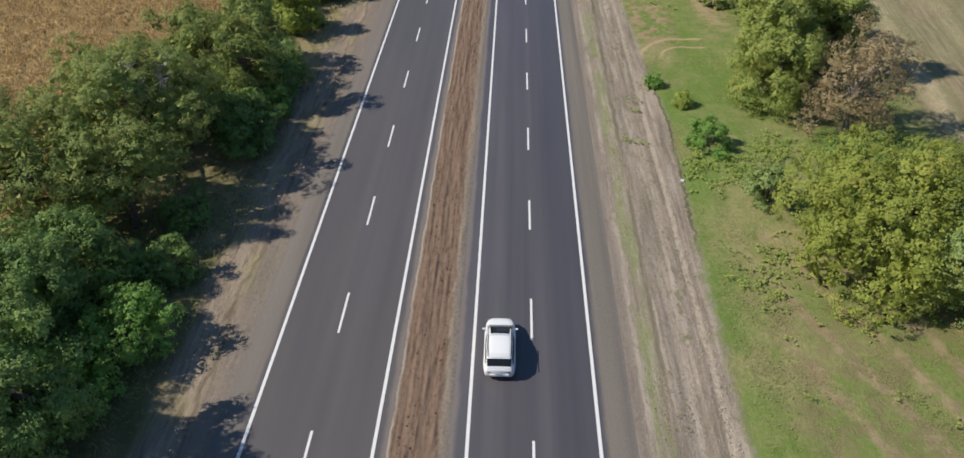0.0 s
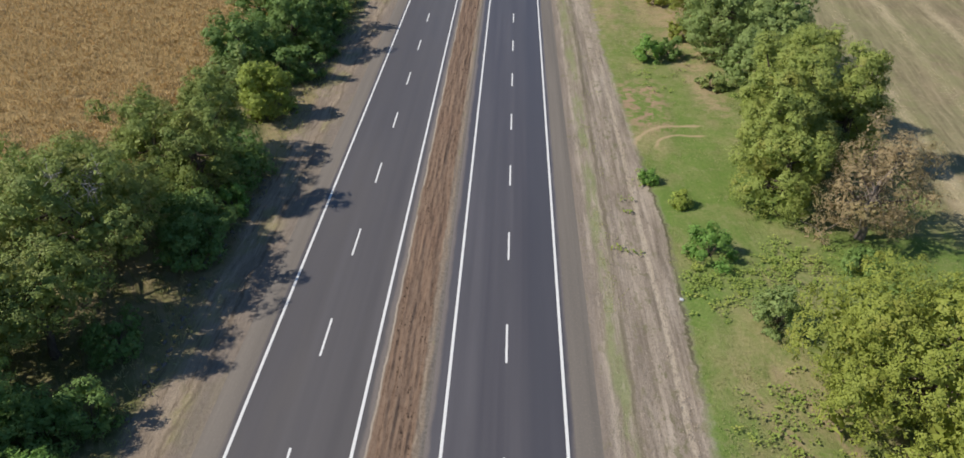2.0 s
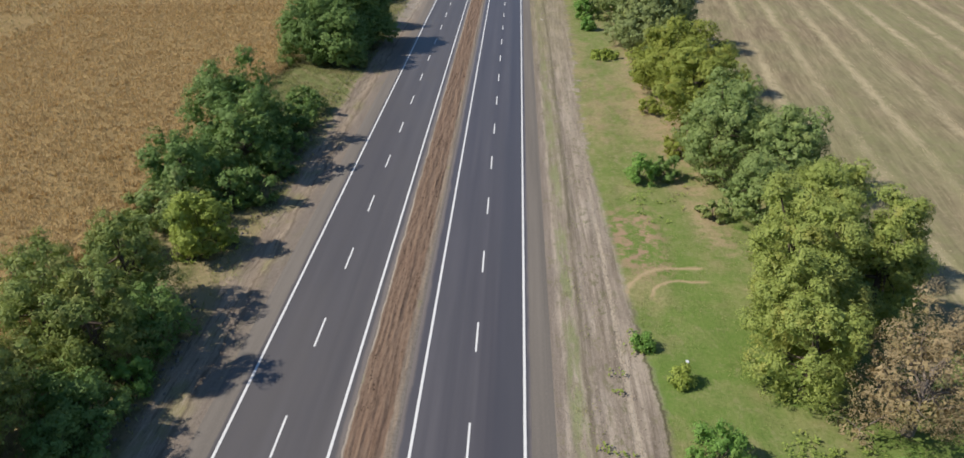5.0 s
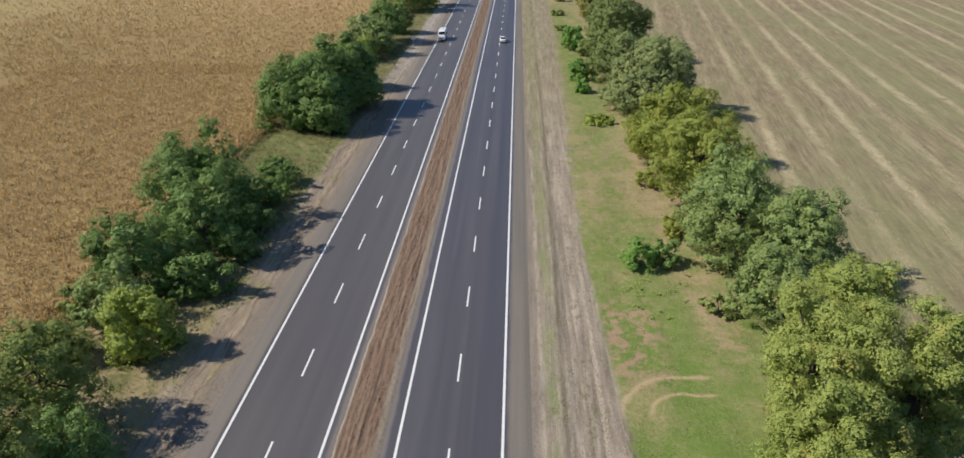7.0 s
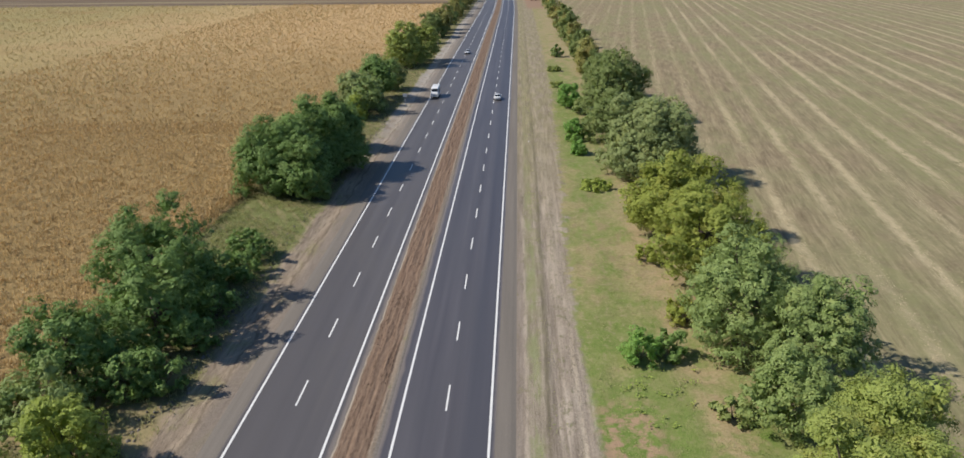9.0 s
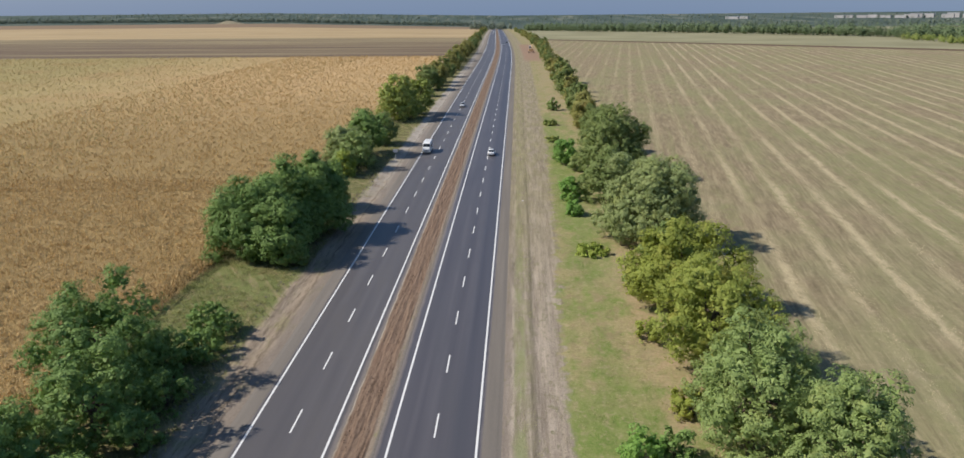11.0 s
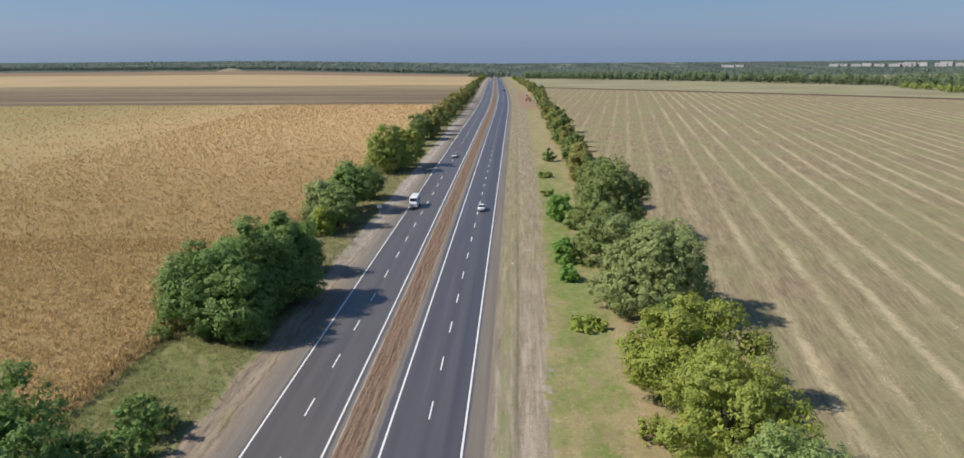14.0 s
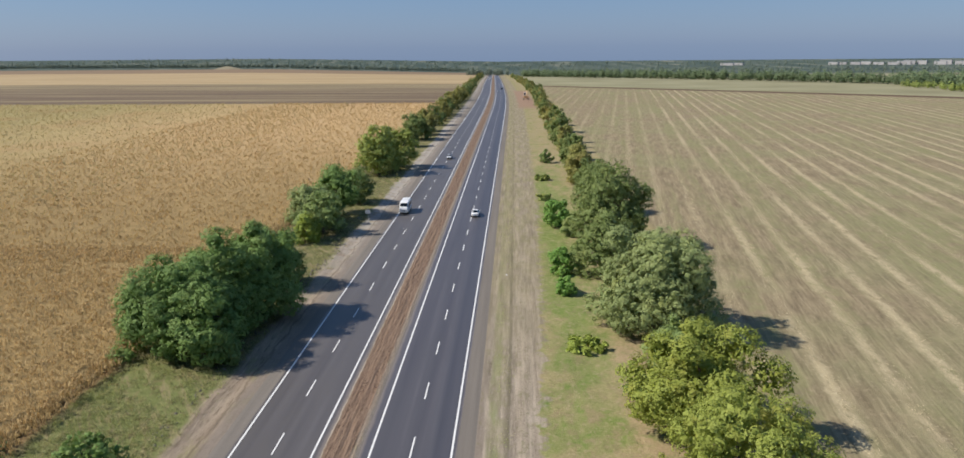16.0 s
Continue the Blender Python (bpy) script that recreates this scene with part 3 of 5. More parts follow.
def grid_faces(rows, cols):
    a = (np.arange(rows - 1)[:, None] * cols + np.arange(cols - 1)[None, :]).ravel()
    return np.stack([a, a + 1, a + cols + 1, a + cols], -1)


def value_noise(x, y, seed):
    """Smooth noise on a unit lattice, -1 to 1."""
    def cell(i, j):
        h = (i * 374761393 + j * 668265263 + seed * 974634541) & 0xFFFFFFFF
        h = ((h ^ (h >> 13)) * 1274126177) & 0xFFFFFFFF
        return ((h ^ (h >> 16)) & 0xFFFF) / 32767.5 - 1
    i, j = np.floor(x).astype(np.int64), np.floor(y).astype(np.int64)
    u, v = x - i, y - j
    u, v = u * u * (3 - 2 * u), v * v * (3 - 2 * v)
    return (cell(i, j) * (1 - u) + cell(i + 1, j) * u) * (1 - v) + (cell(i, j + 1) * (1 - u) + cell(i + 1, j + 1) * u) * v


# ---- lie of the land ----
def fall(y):
    """The road runs level, then over a crest and down into a broad valley."""
    u = np.maximum(0, np.asarray(y, float) - 350)
    return np.where(u < 900, -1.45e-5 * u * u, -11.745 - 0.0261 * (np.minimum(u, 2550) - 900))


def bend(y):
    """How far the road has swung to the left."""
    y = np.asarray(y, float)
    return -0.00005 * np.clip(y - 480, 0, 280) ** 2 - 0.028 * np.maximum(0, y - 760)


def land(x, y):
    x, y = np.asarray(x, float), np.asarray(y, float)
    return fall(y) + 4.6e-6 * np.clip(y - 350, 0, 2500) ** 2 * np.clip((-x / np.maximum(y, 1.0) - 0.02) / 0.30, 0, 1)


L_OUT, L_DASH, L_IN, R_IN, R_DASH, R_OUT = -15.57, -11.72, -7.88, -2.49, 1.35, 5.19
STATIONS = np.concatenate([np.arange(-60, 400, 4.0), np.arange(400, 1780, 12.0)])


def ribbon(name, xs, zs, material, ys=STATIONS, parent=None):
    """A long strip with the cross-section xs, zs that follows the road."""
    xs, zs = np.asarray(xs, float), np.asarray(zs, float)
    v = np.zeros((len(ys), len(xs), 3))
    v[..., 0] = xs[None] + bend(ys)[:, None]
    v[..., 1] = ys[:, None]
    v[..., 2] = zs[None] + fall(ys)[:, None]
    return mesh_object(name, v.reshape(-1, 3), grid_faces(len(ys), len(xs)), material, parent)


# ---- ground sheet ----
def growing(start, step, stop, rate):
    out, v = [], start
    while v < stop:
        out.append(v)
        step *= rate
        v += step
    return out + [stop]


def build_ground():
    xs = np.concatenate([-np.array(growing(42, 0.6, 4800, 1.13))[::-1], np.arange(-41.5, 46.1, 0.5), growing(46.7, 0.6, 4800, 1.13)])
    ys = np.concatenate([np.arange(-80, 0, 8.0), np.arange(0, 330, 1.4), growing(331, 2.0, 4950, 1.045)])
    X, Y = np.meshgrid(xs, ys)
    B = bend(Y)
    RX = X - B
    Z = land(X, Y) - 0.07
    road = (RX > -18.6) & (RX < 8.2)
    rough = 0.07 * value_noise(X / 1.1, Y / 1.6, 3) + 0.10 * value_noise(X / 4, Y / 5, 4)
    near = (np.abs(X) < 60) & (Y < 400)
    off = ~road & near
    Z = Z + np.where(off, rough, 0)
    track = off & (RX > 8.2) & (RX < 14.6)
    ruts = -0.065 * np.exp(-((RX - 11.0 - 0.15 * value_noise(Y / 9, Y * 0, 5)) / 0.28) ** 2) - 0.05 * np.exp(-((RX - 13.1 - 0.3 * value_noise(Y / 14, Y * 0 + 2, 6)) / 0.3) ** 2) + 0.05 * np.exp(-((RX - 10.0) / 0.5) ** 2) + 0.03 * value_noise(RX / 0.5, Y / 5, 7)
    Z = Z + np.where(track, ruts, 0)
    side = off & (RX < -18.6) & (RX > -23)
    Z = Z + np.where(side, -0.08 * np.exp(-((RX + 20.2) / 0.35) ** 2) + 0.12 * np.exp(-((RX + 21.8) / 0.6) ** 2), 0)
    Z = np.where((RX > -16.3) & (RX < 5.9), land(X, Y) - 0.22, Z)
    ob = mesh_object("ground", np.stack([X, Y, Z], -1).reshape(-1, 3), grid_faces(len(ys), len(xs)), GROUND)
    smooth(ob)
    return tagged(ob, "flat farmland with verges, dirt track and mown field", "ground", kind="structure")


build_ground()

# ---- road ----
left_road = ribbon("road_1", (-16.02, -16.0, -7.12, -7.10), (-0.12, 0.0, 0.0, -0.12), ASPHALT_LEFT)
tagged(left_road, "dark grey asphalt carriageway with white lane markings", "road", kind="structure")
right_road = ribbon("road_2", (-3.52, -3.5, 5.65, 5.67), (-0.12, 0.0, 0.0, -0.12), ASPHALT_RIGHT)
tagged(right_road, "newer bluish black asphalt carriageway with white markings", "road", kind="structure")
tagged(ribbon("shoulder_1", (-18.6, -17.2, -16.004), (-0.16, -0.03, -0.003), GRAVEL), "compacted grey gravel road shoulder", "shoulder", kind="structure")
tagged(ribbon("shoulder_2", (5.654, 6.9, 8.3), (-0.003, -0.03, -0.16), GRAVEL), "compacted grey gravel road shoulder", "shoulder", kind="structure")


def build_median():
    ys = np.concatenate([np.arange(-60, 320, 0.6), np.arange(320, 600, 4.0), np.arange(600, 1780, 24.0)])
    xs = np.linspace(-7.119, -3.501, 52)
    X, Y = np.meshgrid(xs, ys)
    e = np.minimum(X - xs[0], xs[-1] - X)
    bank = np.clip(e / 0.7, 0, 1)
    line = X + 0.10 * value_noise(Y / 6, Y * 0 + 1, 8)
    Z = 0.034 * value_noise(line / 0.20, Y / 3, 9) + 0.05 * value_noise(line / 0.45, Y / 9, 10) + 0.035 * value_noise(X / 0.25, Y / 0.9, 11)
    Z = -0.003 + bank * (0.047 + Z)
    v = np.stack([X + bend(Y), Y, Z + fall(Y)], -1).reshape(-1, 3)
    ob = mesh_object("median", v, grid_faces(len(ys), len(xs)), SOIL)
    return tagged(ob, "bare brown tilled soil strip between the carriageways", "median", kind="structure")


build_median()


def build_lines():
    for road, x in ((left_road, L_OUT), (left_road, L_IN), (right_road, R_IN), (right_road, R_OUT)):
        ribbon("edge_line", (x - 0.105, x - 0.10, x + 0.10, x + 0.105), (0.0, 0.006, 0.006, 0.0), LINE, parent=road)
    bm = bmesh.new()
    bmesh.ops.create_cube(bm, size=1.0, matrix=Matrix.Diagonal((0.16, 4.0, 0.008, 1)))
    first = None
    for road, x, start in ((left_road, L_DASH, 26.67), (right_road, R_DASH, 26.31)):
        for k in range(-6, 130):
            y = start + 12.0 * k - 2.0
            if first is None:
                first = part("lane_dash", bm, LINE, road)
                dash = first
            else:
                dash = new("lane_dash", first.data)
                dash.parent = road
            slope = math.degrees(math.atan(float(fall(y + 2) - fall(y - 2)) / 4))
            veer = -math.degrees(math.atan(float(bend(y + 2) - bend(y - 2)) / 4))
            dash.matrix_basis = pose(x + float(bend(y)), y, float(fall(y)) + 0.003, slope, 0, veer)


build_lines()


# ---- plants ----
def unit(v):
    return v / np.maximum(np.linalg.norm(v, axis=-1, keepdims=True), 1e-6)


def leaf_quads(rng, at, normal, length, width):
    """Folded diamond leaves: centre, outward normal, size of each."""
    n = len(at)
    side = unit(np.cross(normal, rng.normal(size=(n, 3))))
    along = unit(np.cross(side, normal))
    length, width = length[:, None], width[:, None]
    v = np.empty((n, 4, 3))
    v[:, 0] = at - along * length * 0.5
    v[:, 1] = at + side * width * 0.5 + normal * width * 0.10
    v[:, 2] = at + along * length * 0.5 - normal * length * 0.08
    v[:, 3] = at - side * width * 0.5 + normal * width * 0.10
    return v.reshape(-1, 3), np.arange(n * 4).reshape(-1, 4)


def lobes_of(rng, r, h, foot, count, spread=0.75):
    """Round boughs that together make an uneven crown, spread evenly and jittered."""
    half = (h - foot) / 2
    mid = (h + foot) / 2
    k = np.arange(count) + 0.5
    up = 1 - 1.80 * k / count
    a = k * 2.39996 + rng.uniform(0, 6.28)
    flat = np.sqrt(1 - np.maximum(up, 0) ** 2) * (1 + 0.10 * np.minimum(up, 0))
    d = np.stack([np.cos(a) * flat, np.sin(a) * flat, up], -1) + rng.normal(size=(count, 3)) * 0.17
    reach = spread * rng.uniform(0.70, 1.10, (count, 1))
    lop = np.array([rng.uniform(0.88, 1.12), rng.uniform(0.92, 1.18), 1.0])
    c = d * reach * np.array([r, r, half]) * lop + np.array([0, 0, mid])
    size = rng.uniform(0.25, 0.42, count) * min(r, half * 1.3)
    size = np.maximum(size, np.where(c[:, 2] < 0.3 * h, c[:, 2] * 0.8, 0))
    size = np.minimum(size, 0.5 * r)
    return c, size


def leaf_blades(rng, at, normal, length, width):
    """Small pointed leaves of one face each."""
    n = len(at)
    side = unit(np.cross(normal, rng.normal(size=(n, 3))))
    along = unit(np.cross(side, normal))
    length, width = length[:, None], width[:, None]
    v = np.empty((n, 3, 3))
    v[:, 0] = at - along * length * 0.35 + side * width * 0.5
    v[:, 1] = at - along * length * 0.35 - side * width * 0.5
    v[:, 2] = at + along * length * 0.65
    return v.reshape(-1, 3), np.arange(n * 3).reshape(-1, 3)


def crown_points(rng, c, size, leaves, per, tuft):
    """Leaves in rounded sprays on the outsides of the boughs."""
    sprays = max(12, int(leaves / per * 1.5))
    which = rng.choice(len(c), sprays, p=size**2 / (size**2).sum())
    middle = c.mean(0)
    d = unit(rng.normal(size=(sprays, 3)) + 0.55 * unit(c[which] - middle) + np.array([0, 0, 0.25]))
    at = c[which] + d * size[which][:, None] * rng.uniform(0.74, 1.10, (sprays, 1))
    gap = np.linalg.norm(at[:, None] - c[None], axis=-1) / size[None]
    keep = (gap < 0.70).sum(1) == 0
    at, d = at[keep], d[keep]
    per = max(4, leaves // max(1, len(at)))
    rho = tuft * rng.uniform(0.55, 1.35, (len(at), 1))
    ball = unit(rng.normal(size=(len(at) * per, 3)) + 0.35 * np.repeat(d, per, 0)) * rng.uniform(0.25, 1.0, (len(at) * per, 1)) ** 0.6
    p = np.repeat(at, per, 0) + ball * np.repeat(rho, per, 0) * np.array([1, 1, 0.72])
    n = unit(np.repeat(d, per, 0) * 0.75 + ball * 0.55 + rng.normal(size=p.shape) * 0.30 + np.array([0, 0, 0.30]))
    return p, n


def crown_mesh(rng, c, size, leaves, per, tuft, leaf, wide):
    p, n = crown_points(rng, c, size, leaves, per, tuft)
    inner = rng.choice(len(c), leaves // 12)
    q = c[inner] + unit(rng.normal(size=(len(inner), 3))) * (size[inner] * rng.uniform(0.2, 0.7, len(inner)))[:, None]
    m = unit(rng.normal(size=q.shape) + unit(q - c.mean(0)))
    big = np.concatenate([np.ones(len(p)), np.full(len(q), 3.2)])
    p, n = np.concatenate([p, q]), np.concatenate([n, m])
    above = p[:, 2] > 0.1
    p, n, big = p[above], n[above], big[above]
    k = len(p)
    return leaf_blades(rng, p, n, leaf * big * rng.uniform(0.6, 1.35, k), leaf * wide * big * rng.uniform(0.6, 1.3, k))


def tube(points, radii, sides=7):
    points, radii = np.asarray(points, float), np.asarray(radii, float)
    t = unit(np.gradient(points, axis=0))
    a = unit(np.cross(t, np.array([0.3, 0.9, 0.2])))
    b = np.cross(t, a)
    ang = np.linspace(0, 2 * np.pi, sides, endpoint=False)
    v = points[:, None] + radii[:, None, None] * (np.cos(ang)[None, :, None] * a[:, None] + np.sin(ang)[None, :, None] * b[:, None])
    k, m = len(points), sides
    i = np.arange(k - 1)[:, None] * m
    j = np.arange(m)[None]
    f = np.stack([i + j, i + (j + 1) % m, i + m + (j + 1) % m, i + m + j], -1).reshape(-1, 4)
    return v.reshape(-1, 3), f


def joined(pieces):
    vs, fs, base = [], [], 0
    for v, f in pieces:
        vs.append(v)
        fs.append(f + base)
        base += len(v)
    return np.concatenate(vs), np.concatenate(fs)


def wood(rng, c, size, h, foot, girth, twigs=0):
    foot = max(foot, 0.1 * h)
    fork = foot + 0.18 * (h - foot)
    lean = rng.normal(size=2) * 0.35
    zs = np.linspace(-0.3, fork + 0.3 * (h - foot), 7)
    trunk = np.stack([lean[0] * (zs / h) ** 2 + 0.08 * rng.normal(size=7), lean[1] * (zs / h) ** 2 + 0.08 * rng.normal(size=7), zs], -1)
    pieces = [tube(trunk, np.linspace(girth, girth * 0.45, 7) * np.array([1.45, 1.1, 1, 1, 1, 1, 1]), 8)]
    for k in range(0, len(c), 3):
        s = trunk[3 + k % 4]
        e = c[k] + rng.normal(size=3) * 0.2
        m = (s + e) / 2 + np.array([0, 0, -0.08 * np.linalg.norm(e - s)]) + rng.normal(size=3) * 0.25
        w = np.linspace(0, 1, 6)[:, None]
        p = (1 - w) ** 2 * s + 2 * w * (1 - w) * m + w**2 * e
        pieces.append(tube(p, np.linspace(girth * 0.42, girth * 0.08, 6), 5))
        for _ in range(twigs):
            a = p[rng.integers(2, 6)]
            b = a + unit(rng.normal(size=3) + np.array([0, 0, 0.4])) * size[k] * rng.uniform(0.7, 1.2)
            pieces.append(tube([a, (a + b) / 2 + rng.normal(size=3) * 0.15, b], [girth * 0.13, girth * 0.08, girth * 0.03], 4))
    return joined(pieces)


TREE_WORDS = {
    "dark": "dense dark green tree at the field's edge beside the road",
    "green": "mid green leafy tree in the roadside row",
    "light": "light green feathery tree at the edge of the maize",
    "yellow": "yellow-green tree with broad leaves turning in autumn",
    "amber": "yellow-green tree with an orange-tinged autumn crown",
    "olive": "tall olive green tree in the roadside row",
    "silver": "round grey-green tree casting a shadow on the field",
    "brown": "half-withered brown tree with bare twigs",
    "drab": "dull olive tree with browning leaves in the roadside row",
    "rust": "roadside tree with olive and rusty autumn leaves",
}
BUSH_WORDS = {
    "dark": "low dark green bush under the roadside trees",
    "green": "mid green bush growing on the grassy verge",
    "light": "light green bush beside the dirt strip",
    "yellow": "yellow-green bush at the foot of the trees",
    "silver": "pale grey-green bush at the field's edge",
    "bright": "bright green leafy bush standing on the grass",
    "lime": "small lime-yellow bush standing on the grass",
    "rust": "dry rusty bush on the verge",
}


def tree(x, y, r, h, kind, seed, leaves=7000, leaf=0.36, foot=None, lobes=34, bare=False):
    rng = np.random.default_rng(seed)
    foot = -h * 0.06 if foot is None else foot
    base = thing("tree", x, y, float(land(x, y)) - 0.05, TREE_WORDS[kind], "tree", "roadside trees")
    c, size = lobes_of(rng, r, h, foot, lobes)
    v, f = wood(rng, c, size, h, foot, 0.035 * h * (0.7 + 0.05 * r), 16 if kind == "brown" else 3 if kind == "light" else 1)
    smooth(mesh_object("trunk", v, f, DEAD_BARK if kind == "brown" else BARK, base))
    v, f = crown_mesh(rng, c, size, leaves, 44 if leaf < 0.25 else 26 if leaf < 0.4 else 14, 0.50 if leaf < 0.25 else 0.62 if leaf < 0.4 else 0.75, leaf, 0.72)
    mesh_object("crown", v, f, LEAF[kind], base)
    if bare:
        for k in range(7):
            a = np.array([rng.uniform(-1.0, 3.4), rng.uniform(-3.2, 0.8), h * rng.uniform(0.62, 0.72)])
            b = a + np.array([rng.uniform(-1.4, 0.8), rng.uniform(-1.0, 1.0), rng.uniform(0.20, 0.34) * h])
            m = (a + b) / 2 + rng.normal(size=3) * 0.35
            pieces = [tube([a, m, b], [0.065, 0.045, 0.022], 5)]
            for _ in range(6):
                q = m + (b - m) * rng.uniform(0.0, 0.9)
                pieces.append(tube([q, q + rng.normal(size=3) * 0.4 + np.array([0, 0, 0.2]), q + unit(rng.normal(size=3) + np.array([0, 0, 0.5])) * rng.uniform(0.7, 1.6)], [0.032, 0.024, 0.013], 4))
            v, f = joined(pieces)
            smooth(mesh_object("dead_branch", v, f, BLEACHED, base, "bleached leafless branch"))
    return base


def bush(x, y, r, h, kind, seed, leaves=900, leaf=0.24):
    rng = np.random.default_rng(seed)
    base = thing("bush", x, y, float(land(x, y)) - 0.05, BUSH_WORDS[kind], "bush", "roadside bushes")
    c, size = lobes_of(rng, r, h, h * -0.2, 22 if r > 2.4 else 14)
    stems = []
    for k in range(7):
        e = c[k]
        stems.append(tube([np.array([0.1 * rng.normal(), 0.1 * rng.normal(), -0.1]), e * np.array([0.5, 0.5, 0.45]), e], [0.05, 0.035, 0.012], 5))
    v, f = joined(stems)
    smooth(mesh_object("wood", v, f, BARK, base))
    v, f = crown_mesh(rng, c, size, leaves, 22, 0.30, leaf, 0.72)
    mesh_object("foliage", v, f, LEAF[kind], base)
    return base


# x, y, crown radius, height, kind
LEFT_TREES = (
    (-37.8, 45.4, 6.6, 11.6, "light"), (-32.0, 55.2, 7.4, 11.4, "light"), (-31.2, 30.0, 4.0, 8.4, "dark"), (-33.0, 33.0, 5.0, 9.0, "dark"),
    (-29.0, 22.0, 4.4, 8.0, "dark"), (-35.2, 59.5, 5.2, 10.2, "light"), (-30.4, 37.4, 3.6, 7.6, "dark"), (-30.4, 46.2, 4.4, 9.4, "light"), (-36.0, 27.0, 5.0, 9.0, "dark"), (-26.4, 24.6, 3.2, 10.8, "dark"), (-31.4, 68.2, 3.2, 9.2, "light"), (-26.4, 66.2, 3.0, 10.6, "light"), (-24.4, 70.4, 2.6, 5.0, "dark"), (-33.6, 72.0, 3.4, 9.6, "light"), (-28.6, 75.6, 3.2, 10.2, "light"),
    (-31.8, 113.0, 5.8, 11.6, "dark"), (-28.2, 104.5, 4.6, 9.4, "dark"), (-32.4, 97.0, 3.8, 8.6, "dark"), (-32.8, 154.6, 5.7, 11.8, "dark"), (-28.8, 160.8, 5.6, 12.6, "dark"),
    (-27.6, 152.8, 5.2, 10.6, "dark"), (-25.0, 166.0, 5.0, 14.6, "dark"), (-27.5, 181.0, 4.4, 9.8, "dark"), (-33.0, 221.0, 4.2, 9.2, "silver"),
    (-28.4, 215.0, 4.2, 8.4, "green"), (-29.2, 231.0, 5.4, 12.0, "dark"), (-27.6, 246.0, 4.0, 8.6, "drab"), (-30.0, 288.0, 6.6, 14.2, "olive"),
    (-26.0, 300.0, 6.0, 13.0, "olive"), (-29.2, 352.0, 3.8, 8.0, "drab"), (-29.8, 374.0, 6.0, 11.4, "drab"), (-27.6, 390.0, 4.6, 9.8, "rust"),
)
RIGHT_TREES = (
    (27.5, 42.6, 6.8, 9.0, "yellow"), (33.0, 37.0, 6.0, 9.8, "green"), (31.2, 62.2, 4.4, 10.4, "brown"), (25.4, 66.0, 3.0, 9.4, "olive"), (25.8, 70.4, 3.5, 13.0, "olive"), (27.0, 76.0, 3.5, 14.0, "olive"),
    (33.3, 74.6, 3.2, 13.6, "olive"), (31.2, 82.0, 4.2, 12.8, "olive"), (29.4, 93.0, 3.6, 7.6, "green"), (33.8, 99.5, 4.6, 10.8, "green"), (28.4, 105.0, 5.0, 11.8, "green"), (30.8, 111.5, 4.0, 9.6, "green"),
    (28.7, 119.6, 6.2, 12.4, "amber"), (28.6, 135.0, 5.8, 10.8, "yellow"), (29.6, 148.5, 3.2, 6.4, "green"), (29.7, 162.4, 7.0, 13.8, "silver"), (25.8, 188.0, 4.2, 10.4, "drab"),
    (29.4, 206.0, 6.6, 15.4, "drab"), (30.2, 234.0, 4.7, 12.0, "drab"), (28.8, 272.0, 4.3, 10.9, "rust"), (29.6, 253.0, 4.0, 9.6, "drab"), (29.4, 298.0, 4.0, 10.0, "drab"), (29.0, 284.0, 3.4, 8.8, "rust"), (29.2, 316.0, 3.6, 9.2, "drab"), (28.8, 347.0, 3.6, 9.0, "drab"), (29.2, 380.0, 3.8, 9.8, "rust"),
    (28.8, 333.0, 3.4, 10.6, "rust"), (28.6, 362.0, 4.3, 11.0, "drab"),
)
for x, y, r, h, kind in LEFT_TREES + RIGHT_TREES:
    close = 640 if y < 90 else 420 if y < 125 else 380 if y < 180 else 130 if y < 280 else 75
    size = 0.17 if y < 90 else 0.21 if y < 125 else 0.28 if y < 180 else 0.42 if y < 280 else 0.56
    close *= 0.72 if kind == "light" else 1.3 if kind in ("yellow", "silver") else 1.0
    count = int(18000 if kind == "brown" else close * r * h)
    size = 0.12 if kind == "brown" else size
    tree(x, y, r * (0.88 if y > 260 else 1.0), h, kind, 7 * round(abs(x) * 10) + round(y * 10), count, size, lobes=64 if r > 6.5 else 34, bare=(x, y) == (-32.0, 55.2), foot=3.4 if (x, y) in ((-32.0, 55.2), (-30.4, 46.2)) else None)


def row_of_trees():
    """The rows go on along the road to the crest."""
    rng = np.random.default_rng(41)
    models = [tree(-29.0, 405.0, 5.0, 11.5, "rust", 301, 1000, 0.85), tree(29.5, 398.0, 4.8, 11.0, "drab", 302, 1000, 0.85), tree(-28.0, 432.0, 4.4, 10.0, "drab", 303, 900, 0.85), tree(28.8, 428.0, 4.4, 10.4, "rust", 304, 900, 0.85)]
    for side in (-28.5, 29.0):
        y = 452.0
        while y < 1500:
            x = side + rng.uniform(-2, 2) + float(bend(y))
            m = models[rng.integers(4)]
            s = rng.uniform(0.5, 1.0) * (0.9 if side > 0 else 1.0) * (1.0 if y < 800 else 0.85)
            copy_thing(m, pose(x, y, float(land(x, y)) - 0.1, 0, 0, rng.uniform(0, 360)) @ Matrix.Scale(s, 4))
            y += rng.uniform(8, 17) * (1 + (y > 900) * 0.8) * (1.35 if side > 0 else 1.0)


row_of_trees()

